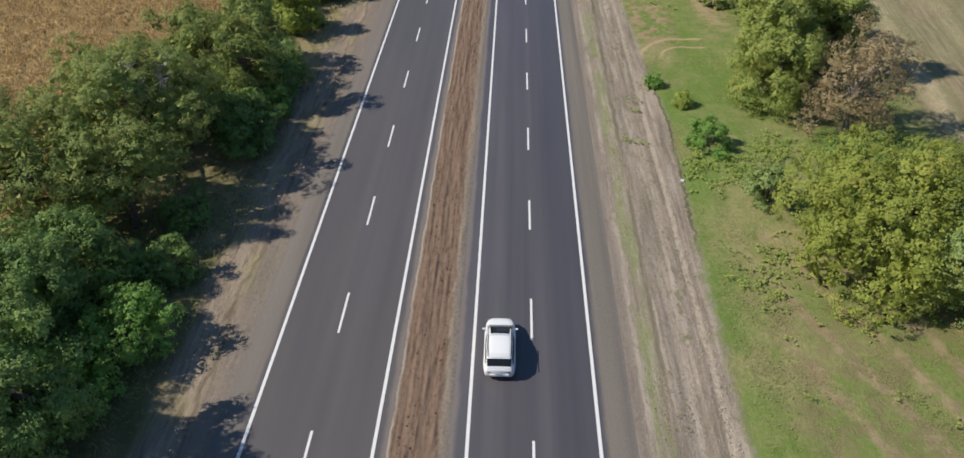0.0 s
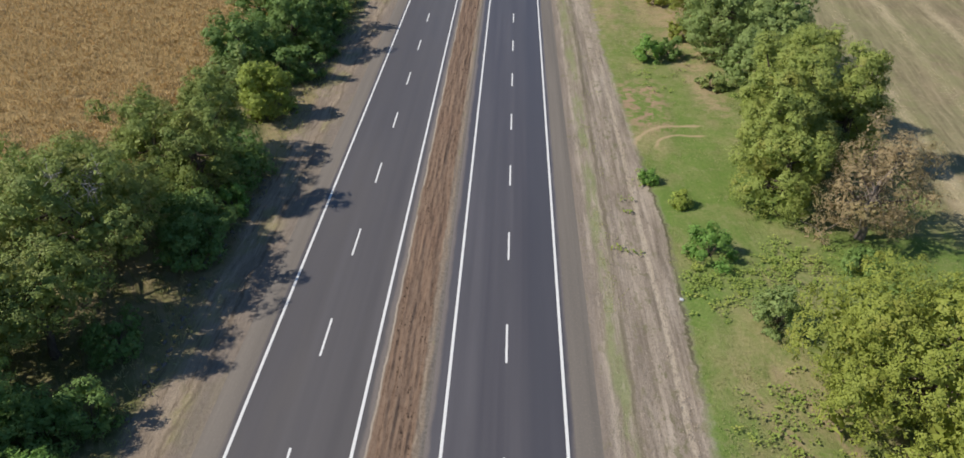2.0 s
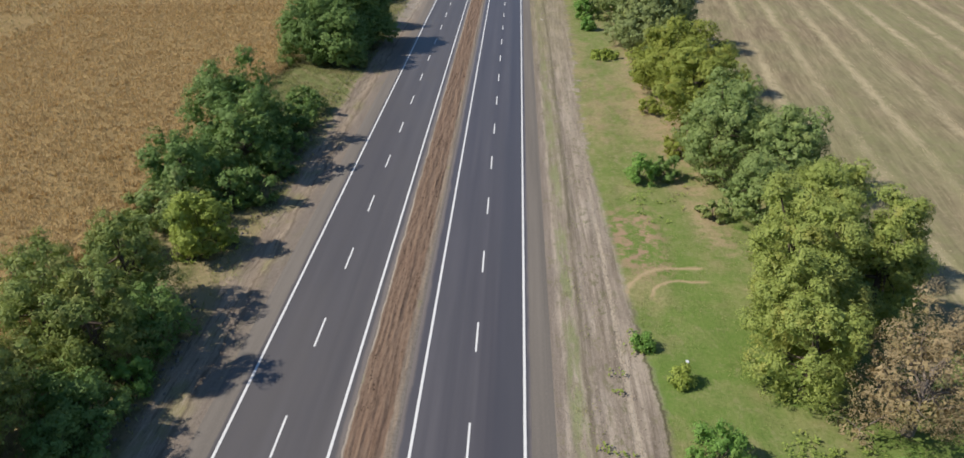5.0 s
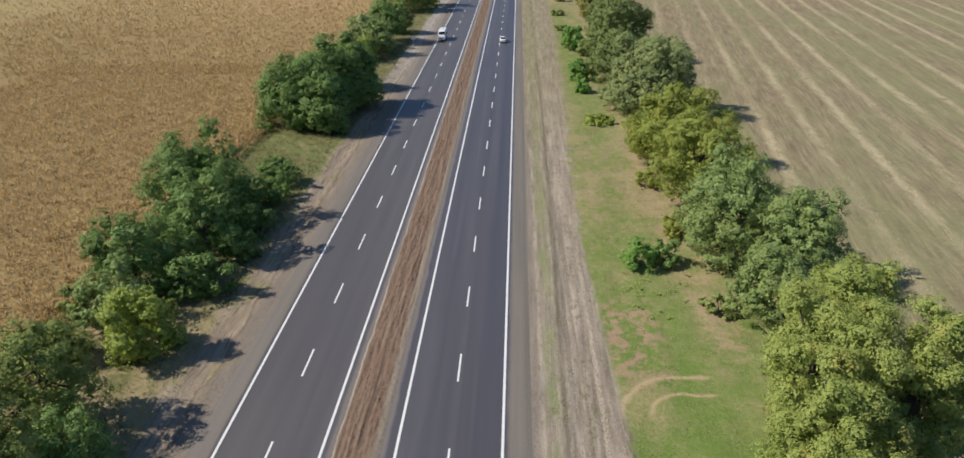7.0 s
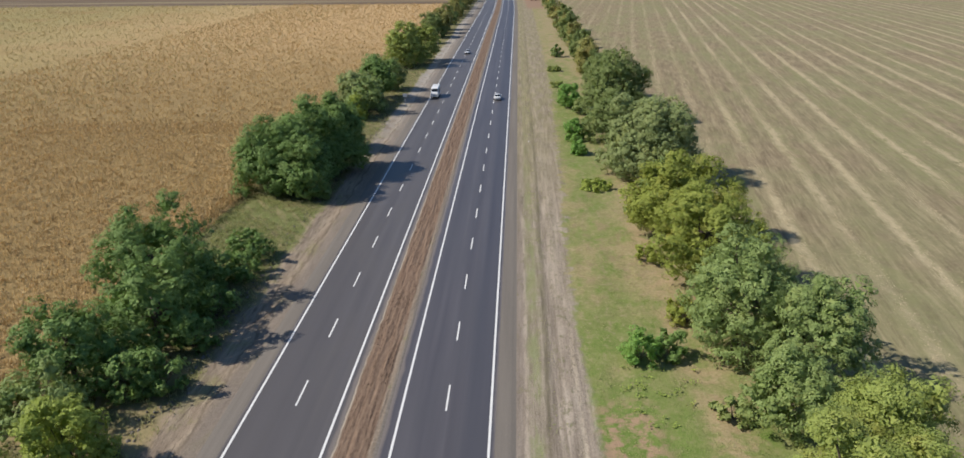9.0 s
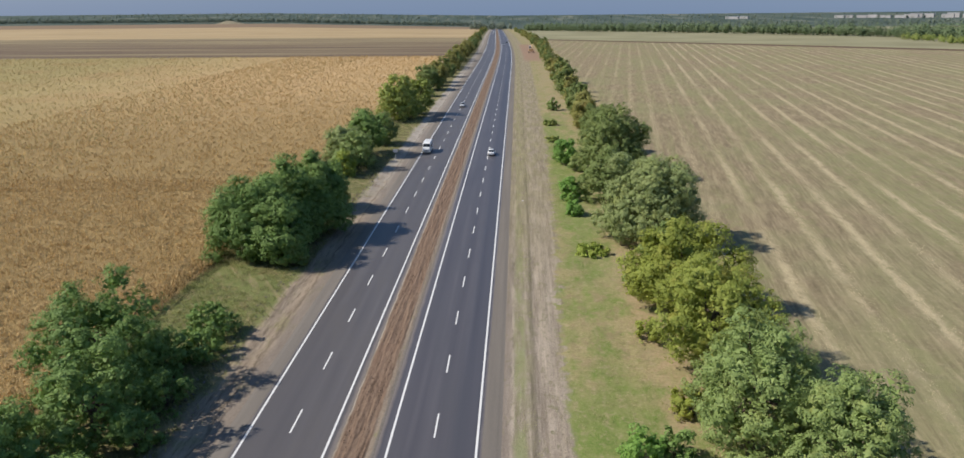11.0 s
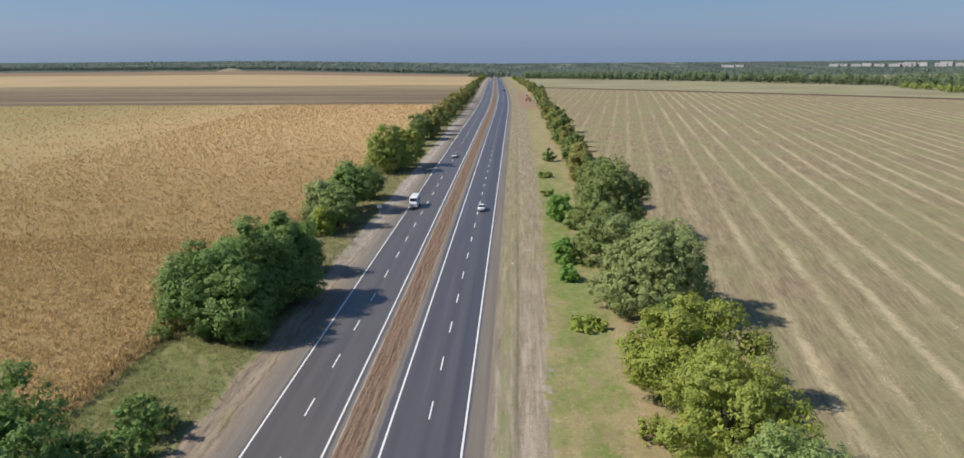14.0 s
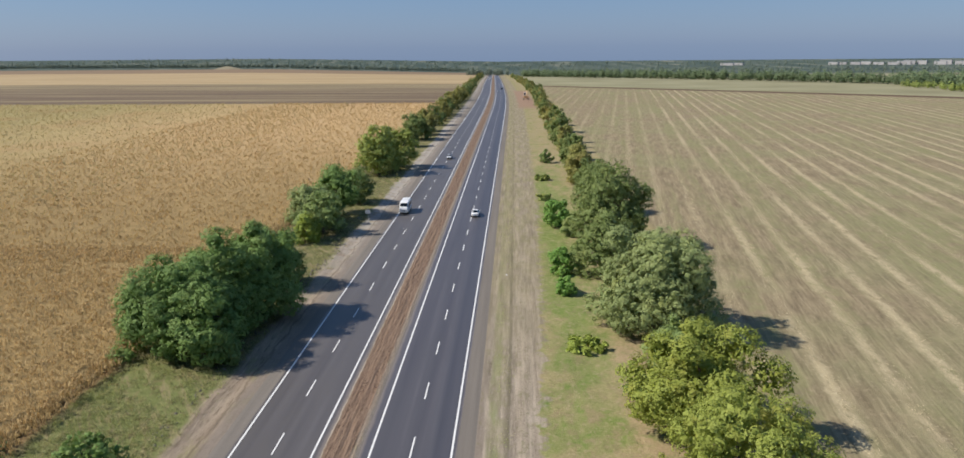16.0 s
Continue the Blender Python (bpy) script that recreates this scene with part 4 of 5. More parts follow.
BUSHES = (
    (-26.6, 86.0, 3.2, 6.6, "lime"), (-27.0, 126.5, 2.8, 4.4, "dark"), (-25.6, 121.0, 2.2, 3.4, "dark"), (-29.8, 208.5, 3.0, 5.6, "lime"), (-26.6, 47.0, 2.2, 2.6, "dark"), (-24.9, 57.4, 2.6, 4.2, "dark"), (-31.6, 91.0, 3.2, 5.6, "green"), (-27.6, 39.0, 2.6, 3.2, "dark"),
    (-25.2, 33.0, 2.9, 5.0, "bright"), (-27.0, 28.4, 2.7, 4.8, "bright"), (-24.6, 40.0, 1.8, 3.4, "dark"), (-24.6, 60.5, 2.5, 5.4, "dark"), (-24.6, 96.5, 2.2, 4.4, "dark"), (-28.0, 118.0, 2.6, 5.2, "dark"), (-24.4, 151.0, 2.4, 5.4, "green"), (-35.0, 92.0, 2.4, 3.6, "light"), (-35.2, 103.0, 2.6, 4.4, "green"), (-24.4, 104.0, 2.0, 4.2, "dark"), (-27.0, 62.0, 2.6, 4.2, "dark"), (-23.4, 65.0, 1.4, 3.2, "bright"), (-33.6, 84.0, 2.6, 4.0, "light"),
    (-27.0, 96.0, 2.6, 4.4, "dark"), (-25.0, 111.0, 2.4, 4.0, "dark"), (-34.2, 64.5, 2.6, 4.0, "light"), (-29.8, 67.0, 2.2, 3.6, "light"),
    (-29.5, 117.0, 2.4, 3.6, "dark"),
    (18.9, 103.0, 1.9, 3.5, "bright"), (22.0, 104.0, 1.5, 2.5, "dark"), (20.2, 222.0, 3.0, 6.2, "bright"), (19.1, 188.5, 2.2, 4.6, "bright"),
    (18.9, 178.0, 1.7, 2.6, "bright"), (20.0, 156.6, 2.6, 1.4, "lime"), (16.8, 66.7, 0.85, 1.4, "lime"), (17.9, 59.4, 1.9, 2.9, "bright"),
    (20.9, 50.6, 1.8, 4.2, "green"), (14.6, 71.0, 0.9, 1.3, "bright"), (18.6, 278.0, 2.6, 1.5, "light"), (22.6, 214.0, 2.4, 4.4, "green"),
    (18.4, 250.0, 1.8, 1.4, "light"), (25.4, 94.0, 2.0, 1.7, "green"), (25.0, 111.0, 2.0, 3.0, "yellow"), (23.8, 127.0, 1.8, 2.2, "yellow"), (25.4, 143.0, 1.8, 2.4, "green"), (23.4, 197.0, 2.0, 3.6, "green"), (29.5, 57.5, 1.8, 1.8, "dark"), (21.2, 310.0, 2.0, 4.4, "green"),
)
for x, y, r, h, kind in BUSHES:
    bush(x, y, r, h, kind, 5 * round(abs(x) * 10) + round(y * 10), int((520 if y < 90 else 320) * r * max(h, 2.4)) + 250, 0.17 if y < 75 else 0.22 if y < 130 else 0.32)


def scattered(name, label, category, x, y, z, rng, blades, length, width, lift, material, rise=1.0, lean=1.0):
    """Tufts of upright blades, joined."""
    n = len(x)
    b = n * blades
    at = np.stack([np.repeat(x, blades), np.repeat(y, blades), np.repeat(z, blades)], -1) + rng.normal(size=(b, 3)) * np.array([0.12, 0.12, 0]) * lift
    a = rng.uniform(0, 2 * np.pi, b)
    out = np.stack([np.cos(a), np.sin(a), 0 * a], -1)
    side = np.stack([-np.sin(a), np.cos(a), 0 * a], -1)
    ln = (length * rng.uniform(0.6, 1.3, b))[:, None]
    w = (width * rng.uniform(0.6, 1.3, b))[:, None]
    up = np.array([0, 0, 1.0])
    v = np.empty((b, 4, 3))
    v[:, 0] = at - side * w * 0.3
    v[:, 1] = at + out * ln * 0.28 * lean + up * ln * 0.62 * rise - side * w * 0.5
    v[:, 2] = at + out * ln * 0.72 * lean + up * ln * rise * rng.uniform(0.5, 0.95, (b, 1))
    v[:, 3] = at + out * ln * 0.28 * lean + up * ln * 0.62 * rise + side * w * 0.5
    ob = mesh_object(name, v.reshape(-1, 3), np.arange(b * 4).reshape(-1, 4), material)
    return tagged(ob, label, category, kind="stuff")


def build_corn():
    rng = np.random.default_rng(7)
    # closed canopy of the standing crop
    xs = -np.array(growing(37.6, 0.9, 2600, 1.045))[::-1]
    ys = np.concatenate([np.arange(-80, 10, 10.0), np.arange(10, 300, 1.6), growing(302, 2.2, 578, 1.02)])
    X, Y = np.meshgrid(xs, ys)
    Z = 0.98 + 0.14 * value_noise(X / 0.9, Y / 1.3, 21) + 0.20 * value_noise(X / 3.5, Y / 4.5, 22)
    edge = np.clip((-36.6 - X) / 2.6, 0, 1) * np.clip((578.5 - Y) / 2.0, 0, 1)
    Z = land(X, Y) - 0.3 + edge * (Z + 0.3)
    n = Nodes("dry_maize_canopy", 0.95, 0.1)
    fine = n.noise(2.2, 5.0, 0.7)
    fine = n.calc("ADD", n.calc("MULTIPLY", fine, 0.8), n.calc("MULTIPLY", n.noise(0.5, 5.0, 0.75), 0.2))
    # dark end of the ramp paints the shaded gaps between plants
    c = n.ramp(fine, (0.34, (0.165, 0.110, 0.046)), (0.55, (0.315, 0.222, 0.098)), (0.75, (0.44, 0.328, 0.160)))
    c = n.mix(n.calc("MULTIPLY", n.calc("MULTIPLY", n.step(n.noise(0.022, 4.0, 0.6), 0.30, 0.56), n.calc("MULTIPLY", n.step(n.calc("MULTIPLY", n.axis(0), -1.0), 80, 210), n.step(n.axis(1), 110, 300))), 0.85), c, n.ramp(fine, (0.36, (0.215, 0.180, 0.072)), (0.66, (0.375, 0.315, 0.145))))
    # canopy colour brightened towards its far end near the road
    bright_end = n.calc("MULTIPLY", n.step(n.axis(1), 190, 430), n.calc("SUBTRACT", 1.0, n.step(n.calc("MULTIPLY", n.axis(0), -1.0), 90, 280)))
    c = n.mix(n.calc("MULTIPLY", bright_end, 0.75), c, n.ramp(fine, (0.36, (0.400, 0.268, 0.130)), (0.66, (0.640, 0.450, 0.240))))
    n.bump(fine, 1.0, 0.35)
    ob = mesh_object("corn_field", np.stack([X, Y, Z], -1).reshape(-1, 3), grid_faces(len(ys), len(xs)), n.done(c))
    tagged(ob, "tan field of ripe dry maize", "corn field", kind="stuff")
    # single plants that stand out of it
    for lo, hi, y0, y1, count, blades, size, wide, kind in ((37.0, 100, 10, 200, 38000, 4, 0.62, 0.13, "corn"), (37.2, 150, 190, 575, 18000, 3, 0.75, 0.22, "corn"), (95, 420, 60, 575, 22000, 3, 0.8, 0.26, "pale_corn")):
        x = -rng.uniform(lo, hi, count)
        y = y0 + (y1 - y0) * rng.uniform(0, 1, count) ** 1.3
        x = np.round(x / 0.7) * 0.7 + rng.normal(size=count) * 0.12
        z = land(x, y) + 0.80 + rng.uniform(0, 0.30, count)
        if lo == 37.0:
            x[:3500] = -rng.uniform(36.0, 39.0, 3500)
            z[:3500] = land(x[:3500], y[:3500]) + rng.uniform(0.1, 0.9, 3500)
        scattered("corn_plants", "dry standing maize plants with curled leaves", "corn", x, y, z, rng, blades, size, wide, 1.6, LEAF[kind], 1.25, 0.75)


build_corn()


def clods(name, label, rng, x, y, low, high, material, lift=-0.05):
    """Small uneven lumps lying on the ground, joined."""
    n = len(x)
    r = rng.uniform(0, 1, n) ** 2 * (high - low) + low
    d = np.array([(1, 0, 0), (0, 1, 0), (-1, 0, 0), (0, -1, 0), (0, 0, 1), (0, 0, -1)], float)
    p = np.stack([x, y, land(x, y) + lift + r * 0.2], -1)[:, None] + d[None] * r[:, None, None] * rng.uniform(0.6, 1.2, (n, 6, 1)) * np.array([1, 1.3, 0.8])
    f = np.array([(0, 1, 4), (1, 2, 4), (2, 3, 4), (3, 0, 4), (1, 0, 5), (2, 1, 5), (3, 2, 5), (0, 3, 5)])
    ob = mesh_object(name, p.reshape(-1, 3), (np.arange(n)[:, None, None] * 6 + f[None]).reshape(-1, 3), material)
    return tagged(ob, label, name, kind="stuff")


def build_verge_plants():
    rng = np.random.default_rng(8)
    # grass of the wide verge
    x = rng.uniform(14.6, 39, 15000)
    y = 5 + 325 * rng.uniform(0, 1, 15000) ** 1.25
    keep = value_noise(x / 3, y / 4, 31) > -0.25
    x, y = x[keep], y[keep]
    scattered("grass", "short mixed green and dry verge grass", "grass", x, y, land(x, y) - 0.06, rng, 3, 0.17, 0.08, 2.4, LEAF["grass"], 0.4)
    x, y = rng.uniform(14.8, 34, 6000), rng.uniform(20, 52, 6000)
    keep = value_noise(x / 1.6 + 0.42 * y, y / 5, 36) > -0.1
    x, y = x[keep], y[keep]
    scattered("grass", "tufted dry and green grass near the yellow-green tree", "grass", x, y, land(x, y) - 0.06, rng, 3, 0.17, 0.06, 2.0, LEAF["grass"], 0.45)
    x = rng.uniform(-36.5, -21.8, 9000)
    y = rng.uniform(5, 330, 9000)
    scattered("grass", "dry tall grass under the roadside trees", "grass", x, y, land(x, y) - 0.06, rng, 4, 0.50, 0.07, 1.5, LEAF["grass"])
    x, y = rng.uniform(-36.4, -23.2, 6000), rng.uniform(112, 160, 6000)
    keep = value_noise(x / 2.2 + 0.5 * y, y / 6, 37) > -0.2
    x, y = x[keep], y[keep]
    scattered("grass", "rank green and brown grass on the bank", "grass", x, y, land(x, y) - 0.06, rng, 4, 0.42, 0.06, 1.6, LEAF["grass"], 0.6)
    x = 9.9 + rng.normal(size=1500) * 0.55
    y = rng.uniform(5, 330, 1500)
    keep = value_noise(x * 0 + 3, y / 7, 33) > -0.3
    x, y = x[keep], y[keep]
    scattered("grass", "narrow strip of grass along the dirt track", "grass", x, y, land(x, y) - 0.05, rng, 3, 0.20, 0.09, 2.4, LEAF["grass"], 0.35)
    # coarse weeds
    spots = np.array([(20.5, 55.0, 3.4, 2.8, 80), (25.0, 58.0, 3.4, 2.4, 95), (17.0, 55.5, 1.6, 2.6, 46), (20.4, 43.0, 1.2, 2.4, 22), (19.5, 33.0, 3.0, 4.0, 4), (24.0, 30.0, 3.0, 3.5, 3), (21.0, 98.0, 3.4, 4.5, 16), (18.0, 97.0, 1.2, 3.5, 9), (18.4, 40.5, 1.6, 2.0, 26), (12.0, 59.6, 0.5, 0.4, 3), (12.1, 65.7, 0.2, 0.2, 2), (11.6, 67.9, 0.1, 0.1, 1), (12.4, 67.8, 0.1, 0.1, 1), (14.5, 71.6, 0.8, 1.6, 16), (10.6, 60.0, 0.2, 0.4, 2)])
    px, py = [], []
    for cx, cy, sx, sy, n in spots:
        px.append(cx + rng.normal(size=int(n)) * sx * 0.7)
        py.append(cy + rng.normal(size=int(n)) * sy * 0.7)
    x, y = np.concatenate(px), np.concatenate(py)
    rep = 9
    p = np.stack([np.repeat(x, rep), np.repeat(y, rep), np.repeat(land(x, y), rep)], -1) + rng.normal(size=(len(x) * rep, 3)) * np.array([0.22, 0.22, 0]) + np.stack([0 * np.repeat(x, rep), 0 * np.repeat(x, rep), rng.uniform(0.04, 0.26, len(x) * rep)], -1)
    norm = unit(np.array([-0.25, -0.05, 1.0]) + rng.normal(size=p.shape) * 0.35)
    v, f = leaf_quads(rng, p, norm, rng.uniform(0.14, 0.30, len(p)), rng.uniform(0.10, 0.22, len(p)))
    tagged(mesh_object("weeds", v, f, LEAF["weed"]), "coarse broad-leaved weeds on the verge", "weeds", kind="stuff")
    # broken lip of the bank, rubble along the track and crumbs on the lawn's edge
    y = rng.uniform(40, 230, 900)
    clods("clods", "crumbled earth clods along the washed-out bank", rng, -23.2 + 1.1 * value_noise(y / 11, y * 0, 38) + rng.normal(size=900) * 0.45, y, 0.06, 0.24, SOIL)
    y = rng.uniform(20, 150, 2600)
    furrow = np.array([-6.5, -6.05, -5.75, -5.0, -4.75, -4.45])[rng.integers(0, 6, 2600)] + 0.10 * value_noise(y / 6, y * 0 + 1, 8)
    lumpy = value_noise(furrow * 2, y / 5, 44) > 0.05
    clods("clods", "dark turned clods in rows on the median", rng, (furrow + rng.normal(size=2600) * 0.05)[lumpy], y[lumpy], 0.03, 0.09, DARK_EARTH, 0.045)
    y = rng.uniform(22, 112, 1500)
    clods("rubble", "pale crumbled rubble in a line along the dirt track", rng, 12.85 + 0.15 * value_noise(y / 6, y * 0, 39) + rng.normal(size=1500) * 0.28, y, 0.02, 0.065, PALE_EARTH)
    y = rng.uniform(20, 170, 1300)
    clods("rubble", "small stones and crumbs of earth beside the shoulder", rng, rng.uniform(8.1, 14.0, 1300), y, 0.015, 0.05, PALE_EARTH)
    # straw left in swaths on the mown field
    k = rng.integers(-3, 19, 30000)
    y = rng.uniform(60, 340, 30000)
    x = 25.4 + 7.2 * k + 0.143 * y + rng.normal(size=30000) * 0.55
    keep = (x > 40.5) & (x < 150)
    x, y = x[keep], y[keep]
    scattered("straw", "pale straw lying in swaths on the mown field", "straw", x, y, land(x, y) - 0.05, rng, 2, 0.34, 0.045, 1.6, LEAF["straw"], 0.5)


build_verge_plants()


# ---- far woods, mound, buildings ----
def build_woods(name, label, spots, seed, height, leaves=50, kind="far"):
    """Belts of distant trees with uneven, gappy crowns, joined."""
    rng = np.random.default_rng(seed)
    spots = np.array(spots)
    n = len(spots)
    h = height * rng.uniform(0.6, 1.15, n)
    d = unit(rng.normal(size=(n, leaves, 3)))
    reach = rng.uniform(0.55, 1.0, (n, leaves, 1)) * (1 + 0.25 * np.sin(3 * d[..., :1] + 5 * d[..., 2:] + rng.uniform(0, 6, (n, 1, 1))))
    p = d * reach * np.stack([h * 0.36, h * 0.36, h * 0.5], -1)[:, None]
    p[..., :2] += spots[:, None]
    p[..., 2] += (land(spots[:, 0], spots[:, 1]) + h * 0.5)[:, None]
    norm = unit(d + rng.normal(size=d.shape) * 0.25 + np.array([-0.2, -0.2, 0.4])).reshape(-1, 3)
    k = n * leaves
    size = np.repeat(h, leaves) * rng.uniform(0.14, 0.25, k) * math.sqrt(50 / max(leaves, 50))
    v, f = leaf_quads(rng, p.reshape(-1, 3), norm, size, size * 0.8)
    return tagged(mesh_object(name, v, f, LEAF[kind]), label, "woods", kind="stuff")


def belt_line(x):
    return 1540 - 1.68 * x


def far_landscape():
    rng = np.random.default_rng(12)
    spots = []
    for x in np.arange(-2600, -110, 7.5):
        for d in (0, 18, 40):
            spots.append((x + rng.uniform(-5, 5), 2560 + d + 60 * math.sin(x / 400) + rng.uniform(-9, 9)))
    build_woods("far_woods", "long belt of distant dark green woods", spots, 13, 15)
    spots = []
    for x in np.arange(26, 440, 2.4):
        for d in (0, 12, 28):
            spots.append((x + rng.uniform(-4, 4), belt_line(x) + d + rng.uniform(-6, 6)))
    build_woods("far_woods", "shelter belt of green trees behind the mown field", spots, 14, 13, 110, "belt")
    spots = [(rng.uniform(-95, -5), rng.uniform(1660, 1900)) for _ in range(70)]
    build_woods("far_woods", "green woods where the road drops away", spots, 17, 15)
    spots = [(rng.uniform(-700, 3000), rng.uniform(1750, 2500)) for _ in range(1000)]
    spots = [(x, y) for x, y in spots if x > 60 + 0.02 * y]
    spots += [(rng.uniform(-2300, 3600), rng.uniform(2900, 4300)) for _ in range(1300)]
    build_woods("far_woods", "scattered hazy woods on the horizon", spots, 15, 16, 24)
    spots = [(388 + rng.uniform(0, 90), 690 + rng.uniform(0, 150)) for _ in range(80)]
    build_woods("far_woods", "dark green wood at the field corner", spots, 16, 15, 150, "belt")
    spots = [(372 + rng.uniform(0, 16) + 0.04 * (y - 660), y) for y in rng.uniform(668, 800, 70)]
    build_woods("far_woods", "light green thicket before the dark wood", spots, 18, 6.5, 110, "light")


far_landscape()


def build_mound():
    v, f = [], []
    ang = np.linspace(0, 2 * np.pi, 28, endpoint=False)
    rs = np.linspace(0.02, 1, 9)
    p = np.stack([np.outer(rs, np.cos(ang)) * 52, np.outer(rs, np.sin(ang)) * 40, np.repeat((np.cos(rs * np.pi) * 0.5 + 0.5)[:, None] * 9 - 0.6, 28, 1)], -1)
    p += value_noise(p[..., 0] / 9, p[..., 1] / 9, 51)[..., None] * np.array([1.0, 1.0, 0.5])
    i, j = np.arange(8)[:, None] * 28, np.arange(28)[None]
    f = np.stack([i + j, i + 28 + j, i + 28 + (j + 1) % 28, i + (j + 1) % 28], -1).reshape(-1, 4)
    n = Nodes("dry_grass_mound", 0.95, 0.1)
    ob = mesh_object("mound", p.reshape(-1, 3), f, n.done(n.ramp(n.noise(0.15, 5.0), (0.3, (0.20, 0.175, 0.115)), (0.7, (0.28, 0.245, 0.165)))))
    x, y = -862.0, 2330.0
    ob.matrix_basis = pose(x, y, float(land(x, y)))
    smooth(ob)
    return tagged(ob, "low round earth mound covered with dry grass", "mound", kind="structure")


build_mound()


def box(w, d, h, bevel=0.0, at=(0, 0, 0)):
    bm = bmesh.new()
    bmesh.ops.create_cube(bm, size=1.0, matrix=Matrix.Translation(at) @ Matrix.Diagonal((w, d, h, 1)))
    if bevel:
        bmesh.ops.bevel(bm, geom=bm.edges[:], offset=bevel, segments=2, affect="EDGES")
    return bm


def apartment_block(x, y, w, h, turn):
    z = float(land(x, y))
    base = thing("apartment_building", x, y, z, "distant pale multi-storey block with rows of windows", "building", "far buildings", turn)
    part("wall", box(w, 14, h, 0, (0, 0, h / 2)), WALL_WHITE, base)
    part("roof", box(w + 1, 15, 1.2, 0, (0, 0, h + 0.6)), WALL_DARK, base)
    floors = max(1, int(h // 3.2))
    first = None
    for k in range(floors):
        for j in range(3):
            if first is None:
                first = part("window", box(w * 0.15, 0.3, 0.9), WALL_DARK, base)
                ob = first
            else:
                ob = new("window", first.data)
                ob.parent = base
            ob.matrix_basis = pose((j - 1) * w * 0.31, -7.1, 2.0 + k * 3.2)


rng_b = np.random.default_rng(77)
for k in range(15):
    apartment_block(1470 + 46 * k + rng_b.uniform(-6, 6), 3600 - 9 * k + rng_b.uniform(-40, 40), rng_b.uniform(40, 58), rng_b.uniform(10, 13) if k < 6 else rng_b.uniform(14, 20), rng_b.uniform(-52, -36))
apartment_block(990, 3600, 62, 10, -42)
apartment_block(1048, 3640, 58, 9, -46)


# ---- vehicles ----
def loft(sections):
    """A closed skin through cross-sections: each a list of (x, z) at its own y."""
    bm = bmesh.new()
    rings = [[bm.verts.new((x, y, z)) for x, z in pts] for y, pts in sections]
    m = len(rings[0])
    for a, b in zip(rings, rings[1:]):
        for k in range(m):
            bm.faces.new((a[k], a[(k + 1) % m], b[(k + 1) % m], b[k]))
    bm.faces.new(rings[0])
    bm.faces.new(rings[-1][::-1])
    bmesh.ops.recalc_face_normals(bm, faces=bm.faces[:])
    return bm


def panel(corners, thick=0.012):
    bm = bmesh.new()
    c = [Vector(p) for p in corners]
    n = (c[1] - c[0]).cross(c[2] - c[0]).normalized() * thick
    a = [bm.verts.new(p) for p in c]
    b = [bm.verts.new(p + n) for p in c]
    bm.faces.new(a[::-1])
    bm.faces.new(b)
    for k in range(4):
        bm.faces.new((a[k], a[(k + 1) % 4], b[(k + 1) % 4], b[k]))
    bmesh.ops.recalc_face_normals(bm, faces=bm.faces[:])
    return bm


def wheel(base, x, y, radius, width):
    bm = bmesh.new()
    bmesh.ops.create_cone(bm, cap_ends=True, segments=20, radius1=radius, radius2=radius, depth=width, matrix=pose(0, 0, 0, 0, 90, 0))
    bmesh.ops.bevel(bm, geom=[e for e in bm.edges if abs(e.verts[0].co.x - e.verts[1].co.x) < 1e-4], offset=0.03, segments=2, affect="EDGES")
    ob = part("wheel", bm, RUBBER, base)
    ob.matrix_basis = pose(x, y, radius)
    bm = bmesh.new()
    side = math.copysign(1, x)
    bmesh.ops.create_cone(bm, cap_ends=True, segments=16, radius1=radius * 0.66, radius2=radius * 0.6, depth=0.03, matrix=pose(side * (width / 2 + 0.008), 0, 0, 0, 90 * side, 0))
    part("rim", bm, RIM, ob)


def cabin_skin(house, w):
    """Points of a rounded greenhouse: y along, u across from 0 to 10."""
    table = np.array(house)
    def at(y, u):
        belt, top, low_half, top_half = (np.interp(y, table[:, 0], table[:, k]) for k in range(1, 5))
        rise, a, b = top - belt, low_half * w, top_half * w
        half = [(a, belt), (a * 0.6 + b * 0.4 + 0.012, belt + 0.42 * rise), (b * 1.03, belt + 0.84 * rise), (b * 0.88, belt + 0.965 * rise), (b * 0.48, belt + rise), (0.0, belt + rise + 0.012)]
        ring = np.array([(-px, pz) for px, pz in half[:-1]] + half[::-1])
        return np.array([np.interp(u, range(11), ring[:, 0]), y, np.interp(u, range(11), ring[:, 1])])
    return at


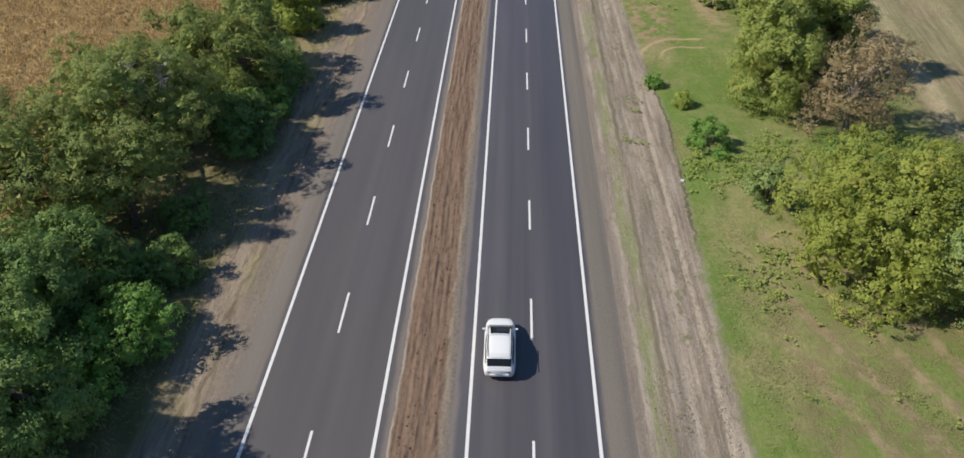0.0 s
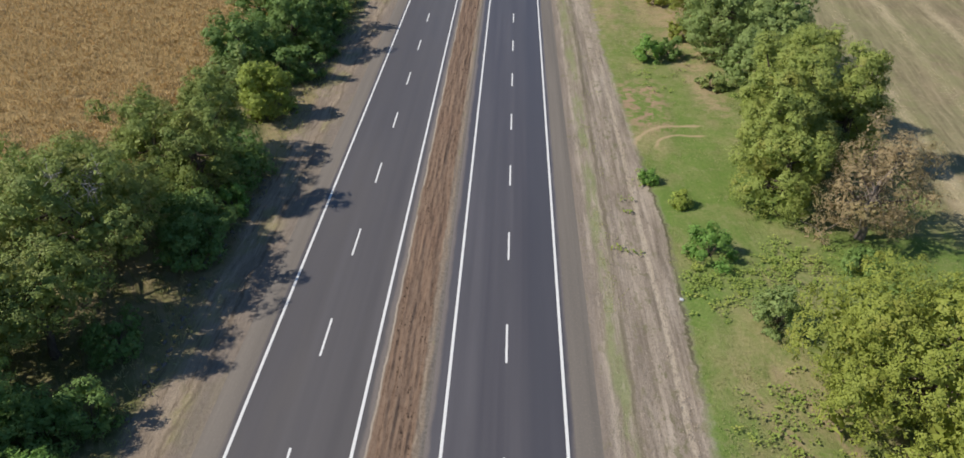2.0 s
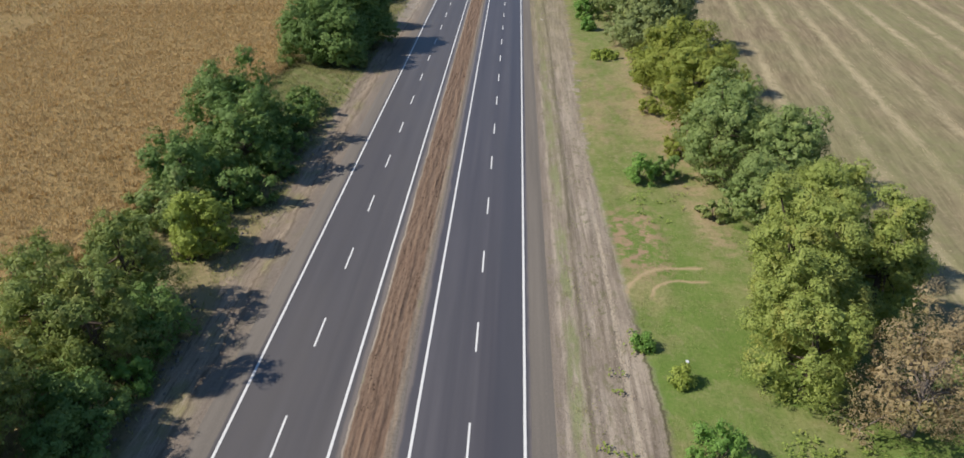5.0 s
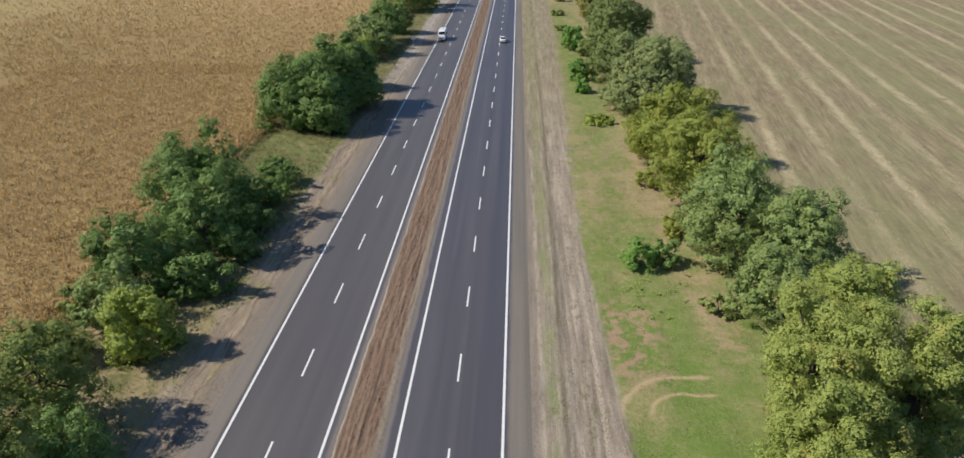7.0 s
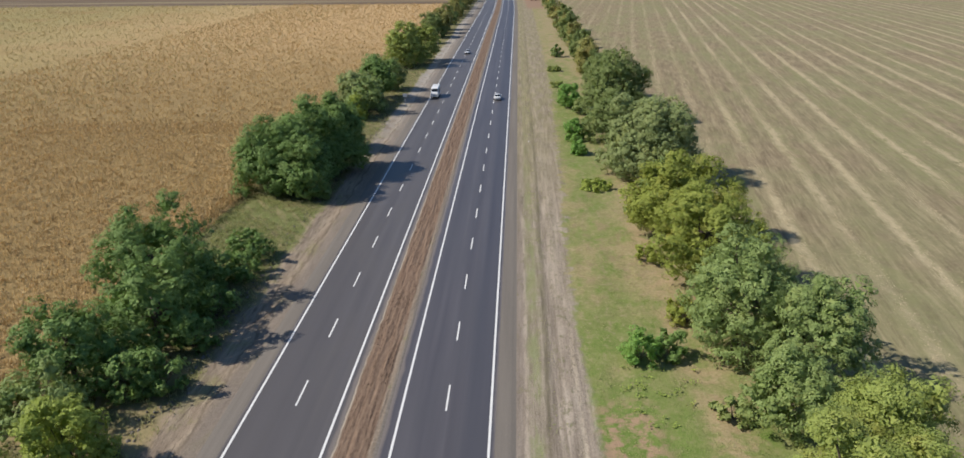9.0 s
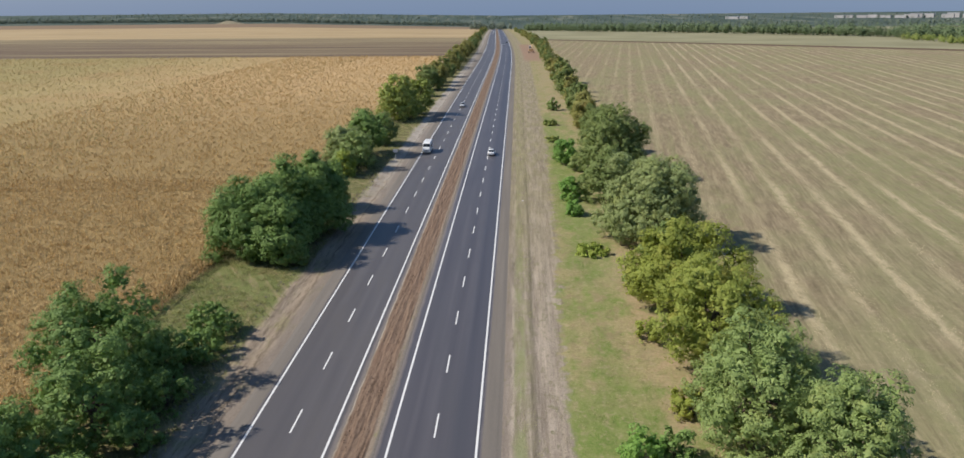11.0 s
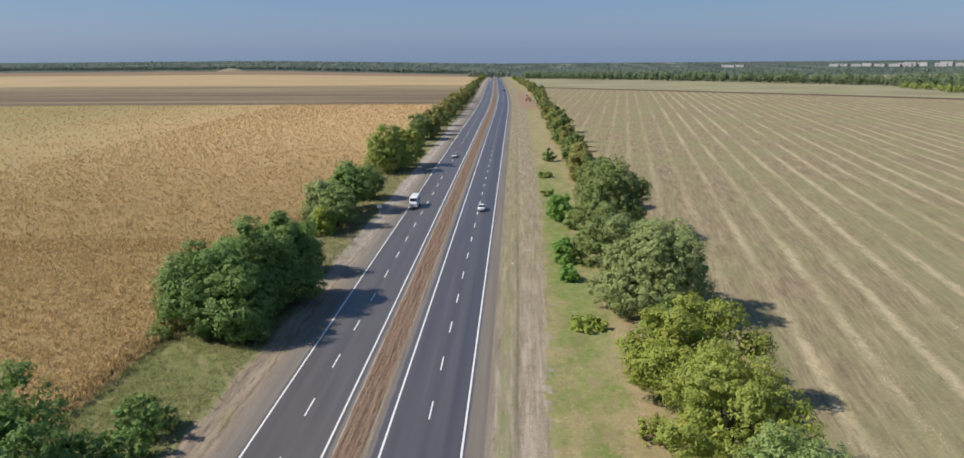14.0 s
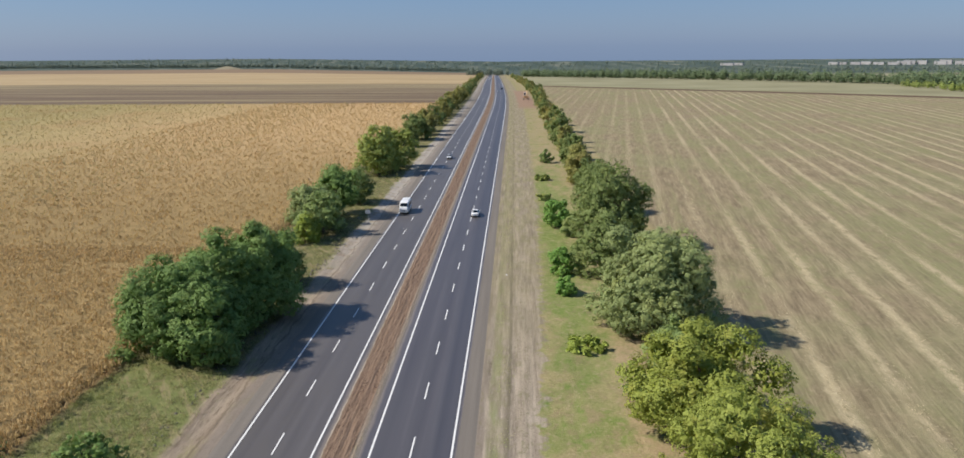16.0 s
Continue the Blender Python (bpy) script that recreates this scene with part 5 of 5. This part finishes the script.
def patch(name, at, y0, y1, u0, u1, lift, material, base, label="", ny=5, nu=8):
    """A curved pane or sheet lying on the greenhouse, with turned-down edges."""
    def raised(y, u, d):
        p = at(y, u)
        out = Vector((p[0], 0, p[2] - at(y, 0)[2] + 0.25)).normalized()
        return Vector(p) + out * d
    bm = bmesh.new()
    grid = [[bm.verts.new(raised(y, u, lift)) for u in np.linspace(u0, u1, nu)] for y in np.linspace(y0, y1, ny)]
    for a, b in zip(grid, grid[1:]):
        for k in range(nu - 1):
            bm.faces.new((a[k], a[k + 1], b[k + 1], b[k]))
    bmesh.ops.recalc_face_normals(bm, faces=bm.faces[:])
    rim = bmesh.ops.extrude_edge_only(bm, edges=[e for e in bm.edges if e.is_boundary])
    for v in (g for g in rim["geom"] if isinstance(g, bmesh.types.BMVert)):
        v.co.z -= lift + 0.01
    return smooth(part(name, bm, material, base, label))


def car(x, y, turn, paint, label, profile, house, width, wheels, rails=False, group="traffic"):
    """Heading along +y before the turn. profile: y, low, high, width share; house: y, belt, top, half widths at belt and top."""
    base = thing("car", x, y, float(fall(y)) + 0.002, label, "car", group, turn)
    w = width / 2
    def ring(s, lo, hi):
        right = [(0.78, lo), (0.95, lo + 0.08), (1.0, lo + 0.45 * (hi - lo)), (0.985, lo + 0.74 * (hi - lo)), (0.93, hi - 0.07), (0.78, hi - 0.012), (0.40, hi + 0.012)]
        return [(px * w * s, pz) for px, pz in right] + [(-px * w * s, pz) for px, pz in right[::-1]]
    smooth(part("body", loft([(py, ring(s, lo, hi)) for py, lo, hi, s in profile]), paint, base))
    at = cabin_skin(house, w)
    ys = sorted(set(np.linspace(house[0][0], house[-1][0], 22)) | {row[0] for row in house})
    bm = bmesh.new()
    rows = [[bm.verts.new(at(py, u)) for u in range(11)] for py in ys]
    for a, b in zip(rows, rows[1:]):
        for k in range(10):
            bm.faces.new((a[k], a[k + 1], b[k + 1], b[k]))
    bmesh.ops.recalc_face_normals(bm, faces=bm.faces[:])
    smooth(part("cabin", bm, paint, base))
    tail, crest, brow, foot = house[0][0], house[1][0], house[-2][0], house[-1][0]
    patch("roof", at, crest + 0.10, brow - 0.04, 2.6, 7.4, 0.012, paint, base)
    patch("windshield", at, brow + 0.03, foot - 0.06, 1.5, 8.5, 0.012, GLASS, base, "dark tinted windshield")
    patch("rear_window", at, tail + 0.10, crest + 0.02, 2.2, 7.8, 0.012, GLASS, base, "dark tinted rear window")
    for u0, u1 in ((0.25, 1.85), (8.15, 9.75)):
        for a, b in ((crest - 0.10, crest + 0.42), (crest + 0.50, (crest + brow) / 2 + 0.12), ((crest + brow) / 2 + 0.18, brow + 0.16)):
            patch("side_window", at, a, b, u0, u1, 0.010, GLASS, base, ny=4, nu=4)
    back, front = profile[0], profile[-1]
    zb = back[1] + (back[2] - back[1]) * 0.72
    zf = front[1] + (front[2] - front[1]) * 0.70
    lamp_y = profile[-2][0]
    for s in (-1, 1):
        ob = part("taillight", box(0.30, 0.14, 0.13, 0.04), RED_LAMP, base, "dark red tail lamp")
        ob.matrix_basis = pose(s * w * back[3] * 0.84, back[0] + 0.05, zb)
        ob = part("headlight", box(0.30, 0.24, 0.13, 0.05), CLEAR_LAMP, base, "clear head lamp")
        ob.matrix_basis = pose(s * w * profile[-2][3] * 0.84, lamp_y + 0.02, zf, 0, 0, -s * 32)
        ob = part("mirror", box(0.22, 0.13, 0.15, 0.04), paint, base)
        ob.matrix_basis = pose(s * (w + 0.07), foot - 0.42, house[-1][1] + 0.06)
        if rails:
            ob = part("roof_rail", box(0.05, (brow - crest) * 0.92, 0.05, 0.015), DARK_TRIM, base, "dark roof rail")
            ob.matrix_basis = pose(s * w * house[2][4] * 0.94, (crest + brow) / 2, house[2][2] - 0.01)
        for py in wheels:
            wheel(base, s * (w - 0.10), py, 0.335, 0.22)
    ob = part("bumper", box(width * back[3] * 0.86, 0.16, 0.24, 0.06), paint, base)
    ob.matrix_basis = pose(0, back[0] + 0.01, back[1] + 0.14)
    ob = part("bumper", box(width * front[3] * 0.86, 0.12, 0.20, 0.04), DARK_TRIM, base)
    ob.matrix_basis = pose(0, front[0] - 0.01, front[1] + 0.12)
    ob = part("plate", box(0.5, 0.02, 0.11), SIGN_WHITE, base)
    ob.matrix_basis = pose(0, back[0] - 0.08, back[1] + 0.30)
    return base


SUV = ((-2.34, 0.42, 0.94, 0.74), (-2.27, 0.32, 1.00, 0.88), (-2.08, 0.26, 1.03, 0.95), (-1.5, 0.22, 1.05, 1.0), (0.0, 0.20, 1.05, 1.0), (0.9, 0.22, 1.04, 1.0), (1.5, 0.24, 0.98, 0.98), (1.95, 0.26, 0.93, 0.93), (2.25, 0.30, 0.86, 0.83), (2.44, 0.36, 0.76, 0.66), (2.54, 0.42, 0.64, 0.42))
SUV_HOUSE = ((-2.27, 1.00, 1.03, 0.82, 0.72), (-1.84, 1.02, 1.56, 0.90, 0.74), (-0.7, 1.03, 1.66, 0.92, 0.78), (-0.1, 1.03, 1.645, 0.92, 0.77), (0.22, 1.02, 1.58, 0.92, 0.76), (1.62, 0.95, 0.99, 0.90, 0.78))
SEDAN = ((-2.26, 0.40, 0.86, 0.74), (-2.18, 0.30, 0.93, 0.88), (-1.9, 0.24, 0.97, 0.95), (-1.3, 0.20, 0.98, 1.0), (0.0, 0.18, 0.96, 1.0), (0.95, 0.20, 0.95, 1.0), (1.5, 0.22, 0.89, 0.97), (1.9, 0.26, 0.81, 0.90), (2.12, 0.32, 0.73, 0.78), (2.24, 0.38, 0.64, 0.56))
SEDAN_HOUSE = ((-1.85, 0.95, 0.98, 0.80, 0.66), (-0.95, 0.95, 1.38, 0.88, 0.66), (-0.4, 0.95, 1.44, 0.90, 0.69), (0.0, 0.95, 1.43, 0.90, 0.68), (0.22, 0.95, 1.39, 0.89, 0.66), (1.05, 0.93, 0.96, 0.86, 0.70))
car(-0.75, 33.1, 0, WHITE_CAR, "white five-door crossover driving along the newer carriageway", SUV, SUV_HOUSE, 2.04, (-1.45, 1.42), True)
car(2.2, 232.0, 0, WHITE_CAR, "white saloon car driving along the newer carriageway", SEDAN, SEDAN_HOUSE, 1.80, (-1.34, 1.30))
car(-11.3, 320.0, 180, SILVER_CAR, "silver-grey saloon car driving towards the viewer", SEDAN, SEDAN_HOUSE, 1.80, (-1.34, 1.30))
car(-0.6 + float(bend(740)), 740.0, 0, SIGN_WHITE, "small white car far ahead on the road", SEDAN, SEDAN_HOUSE, 1.80, (-1.34, 1.30))
car(3.2 + float(bend(790)), 790.0, 0, DARK_TRIM, "dark car far ahead on the road", SEDAN, SEDAN_HOUSE, 1.80, (-1.34, 1.30))


def van(x, y, turn, label):
    base = thing("van", x, y, float(fall(y)) + 0.002, label, "van", "traffic", turn)
    def sec(w, lo, hi, top):
        right = [(w * 0.94, lo), (w, lo + 0.3), (w, 1.25), (w * top, hi - 0.22), (w * top * 0.86, hi)]
        return right + [(-a, z) for a, z in right[::-1]]
    body = part("body", loft([(-2.95, sec(1.0, 0.42, 2.68, 0.95)), (-2.85, sec(1.04, 0.36, 2.74, 0.96)), (0.7, sec(1.04, 0.34, 2.76, 0.96)), (1.75, sec(1.04, 0.34, 2.70, 0.94)), (2.15, sec(1.04, 0.34, 2.52, 0.92)),
                              (2.52, sec(1.03, 0.34, 1.72, 0.94)), (2.86, sec(0.98, 0.36, 1.42, 0.92)), (3.0, sec(0.88, 0.44, 1.10, 0.92))]), WHITE_CAR, base)
    mod = body.modifiers.new("round", "BEVEL")
    mod.width, mod.segments, mod.limit_method, mod.angle_limit = 0.05, 2, "ANGLE", radians(30)
    part("windshield", panel([(0.84, 2.55, 1.74), (-0.84, 2.55, 1.74), (-0.76, 2.24, 2.40), (0.76, 2.24, 2.40)], 0.03), GLASS, base, "dark sloping windshield")
    for s in (-1, 1):
        for y0, y1 in ((1.35, 2.05), (0.1, 1.0), (-1.0, -0.05), (-2.1, -1.15)):
            c = [(s * 1.045, y0, 1.42), (s * 1.045, y1, 1.42), (s * 1.015, y1 - (0.25 if y0 > 1 else 0), 2.12), (s * 1.015, y0, 2.12)]
            part("side_window", panel(c if s > 0 else c[::-1], 0.015), GLASS, base)
        ob = part("headlight", box(0.34, 0.10, 0.20, 0.03), CLEAR_LAMP, base)
        ob.matrix_basis = pose(s * 0.66, 2.92, 0.86)
        ob = part("mirror", box(0.20, 0.10, 0.34, 0.03), DARK_TRIM, base)
        ob.matrix_basis = pose(s * 1.16, 2.25, 1.65)
        ob = part("taillight", box(0.14, 0.06, 0.5, 0.02), RED_LAMP, base)
        ob.matrix_basis = pose(s * 0.92, -2.96, 1.2)
        for py in (-1.75, 1.95):
            wheel(base, s * 0.92, py, 0.37, 0.26)
    ob = part("bumper", box(1.9, 0.22, 0.26, 0.05), WHITE_CAR, base)
    ob.matrix_basis = pose(0, 2.94, 0.52)
    ob = part("grille", box(0.9, 0.06, 0.16, 0.02), DARK_TRIM, base)
    ob.matrix_basis = pose(0, 2.97, 0.82)
    ob = part("roof_hatch", box(0.7, 0.6, 0.07, 0.02), WHITE_CAR, base)
    ob.matrix_basis = pose(0, -0.8, 2.79)
    ob = part("plate", box(0.5, 0.02, 0.11), SIGN_WHITE, base)
    ob.matrix_basis = pose(0, 3.06, 0.5)
    return base


van(-14.3, 236.0, 180, "white high-roofed minibus driving on the outer lane")
van(-11.2 + float(bend(1200)), 1200.0, 180, "white minibus far away on the road")


def excavator(x, y):
    base = thing("excavator", x, y, float(land(x, y)) - 0.05, "small orange tracked digger on bare earth", "excavator")
    for s in (-1, 1):
        ob = part("track", box(0.6, 3.6, 0.8, 0.25), RUBBER, base)
        ob.matrix_basis = pose(s * 1.1, 0, 0.4)
    base.scale = (1.5, 1.5, 1.5)
    part("body", box(2.4, 3.0, 1.1, 0.12, (0, 0, 1.5)), ORANGE, base)
    cab = part("cab", box(1.1, 1.4, 1.4, 0.1, (-0.6, 0.6, 2.7)), WHITE_CAR, base)
    part("cab_window", box(0.9, 0.04, 0.7, 0.01, (-0.6, -0.11, 2.85)), GLASS, cab)
    v, f = tube([(0.4, 1.2, 2.0), (0.4, 3.2, 4.2), (0.4, 5.2, 3.4), (0.4, 5.6, 1.0)], [0.22, 0.25, 0.2, 0.15], 6)
    mesh_object("boom", v, f, ORANGE, base)
    part("bucket", box(1.0, 0.8, 0.8, 0.1, (0.4, 5.6, 0.7)), DARK_TRIM, base)


excavator(19.2, 622.0)


def road_sign(x, y):
    base = thing("road_sign", x, y, float(land(x, y)) - 0.1, "white rectangular road sign on a thin steel post", "road sign")
    v, f = tube([(0, 0, 0), (0, 0, 1.6), (0, 0, 3.2)], [0.04, 0.04, 0.04], 8)
    mesh_object("post", v, f, STEEL, base)
    part("panel", box(1.1, 0.04, 0.8, 0.01, (0, -0.06, 2.7)), SIGN_WHITE, base)


road_sign(-20.7, 224.0)


def litter(x, y, turn):
    ob = part("litter", box(0.22, 0.30, 0.08, 0.02, (0, 0, 0.04)), SIGN_WHITE)
    for v in ob.data.vertices:
        v.co.z += 0.04 * math.sin(9 * v.co.x + 5 * v.co.y)
    ob.matrix_basis = pose(x, y, float(land(x, y)) - 0.05, 0, 0, turn)
    tagged(ob, "crumpled scrap of white litter on the ground", "litter", "litter")


litter(9.7, 187.3, 20)
litter(14.6, 53.5, 60)
litter(17.8, 69.5, 10)
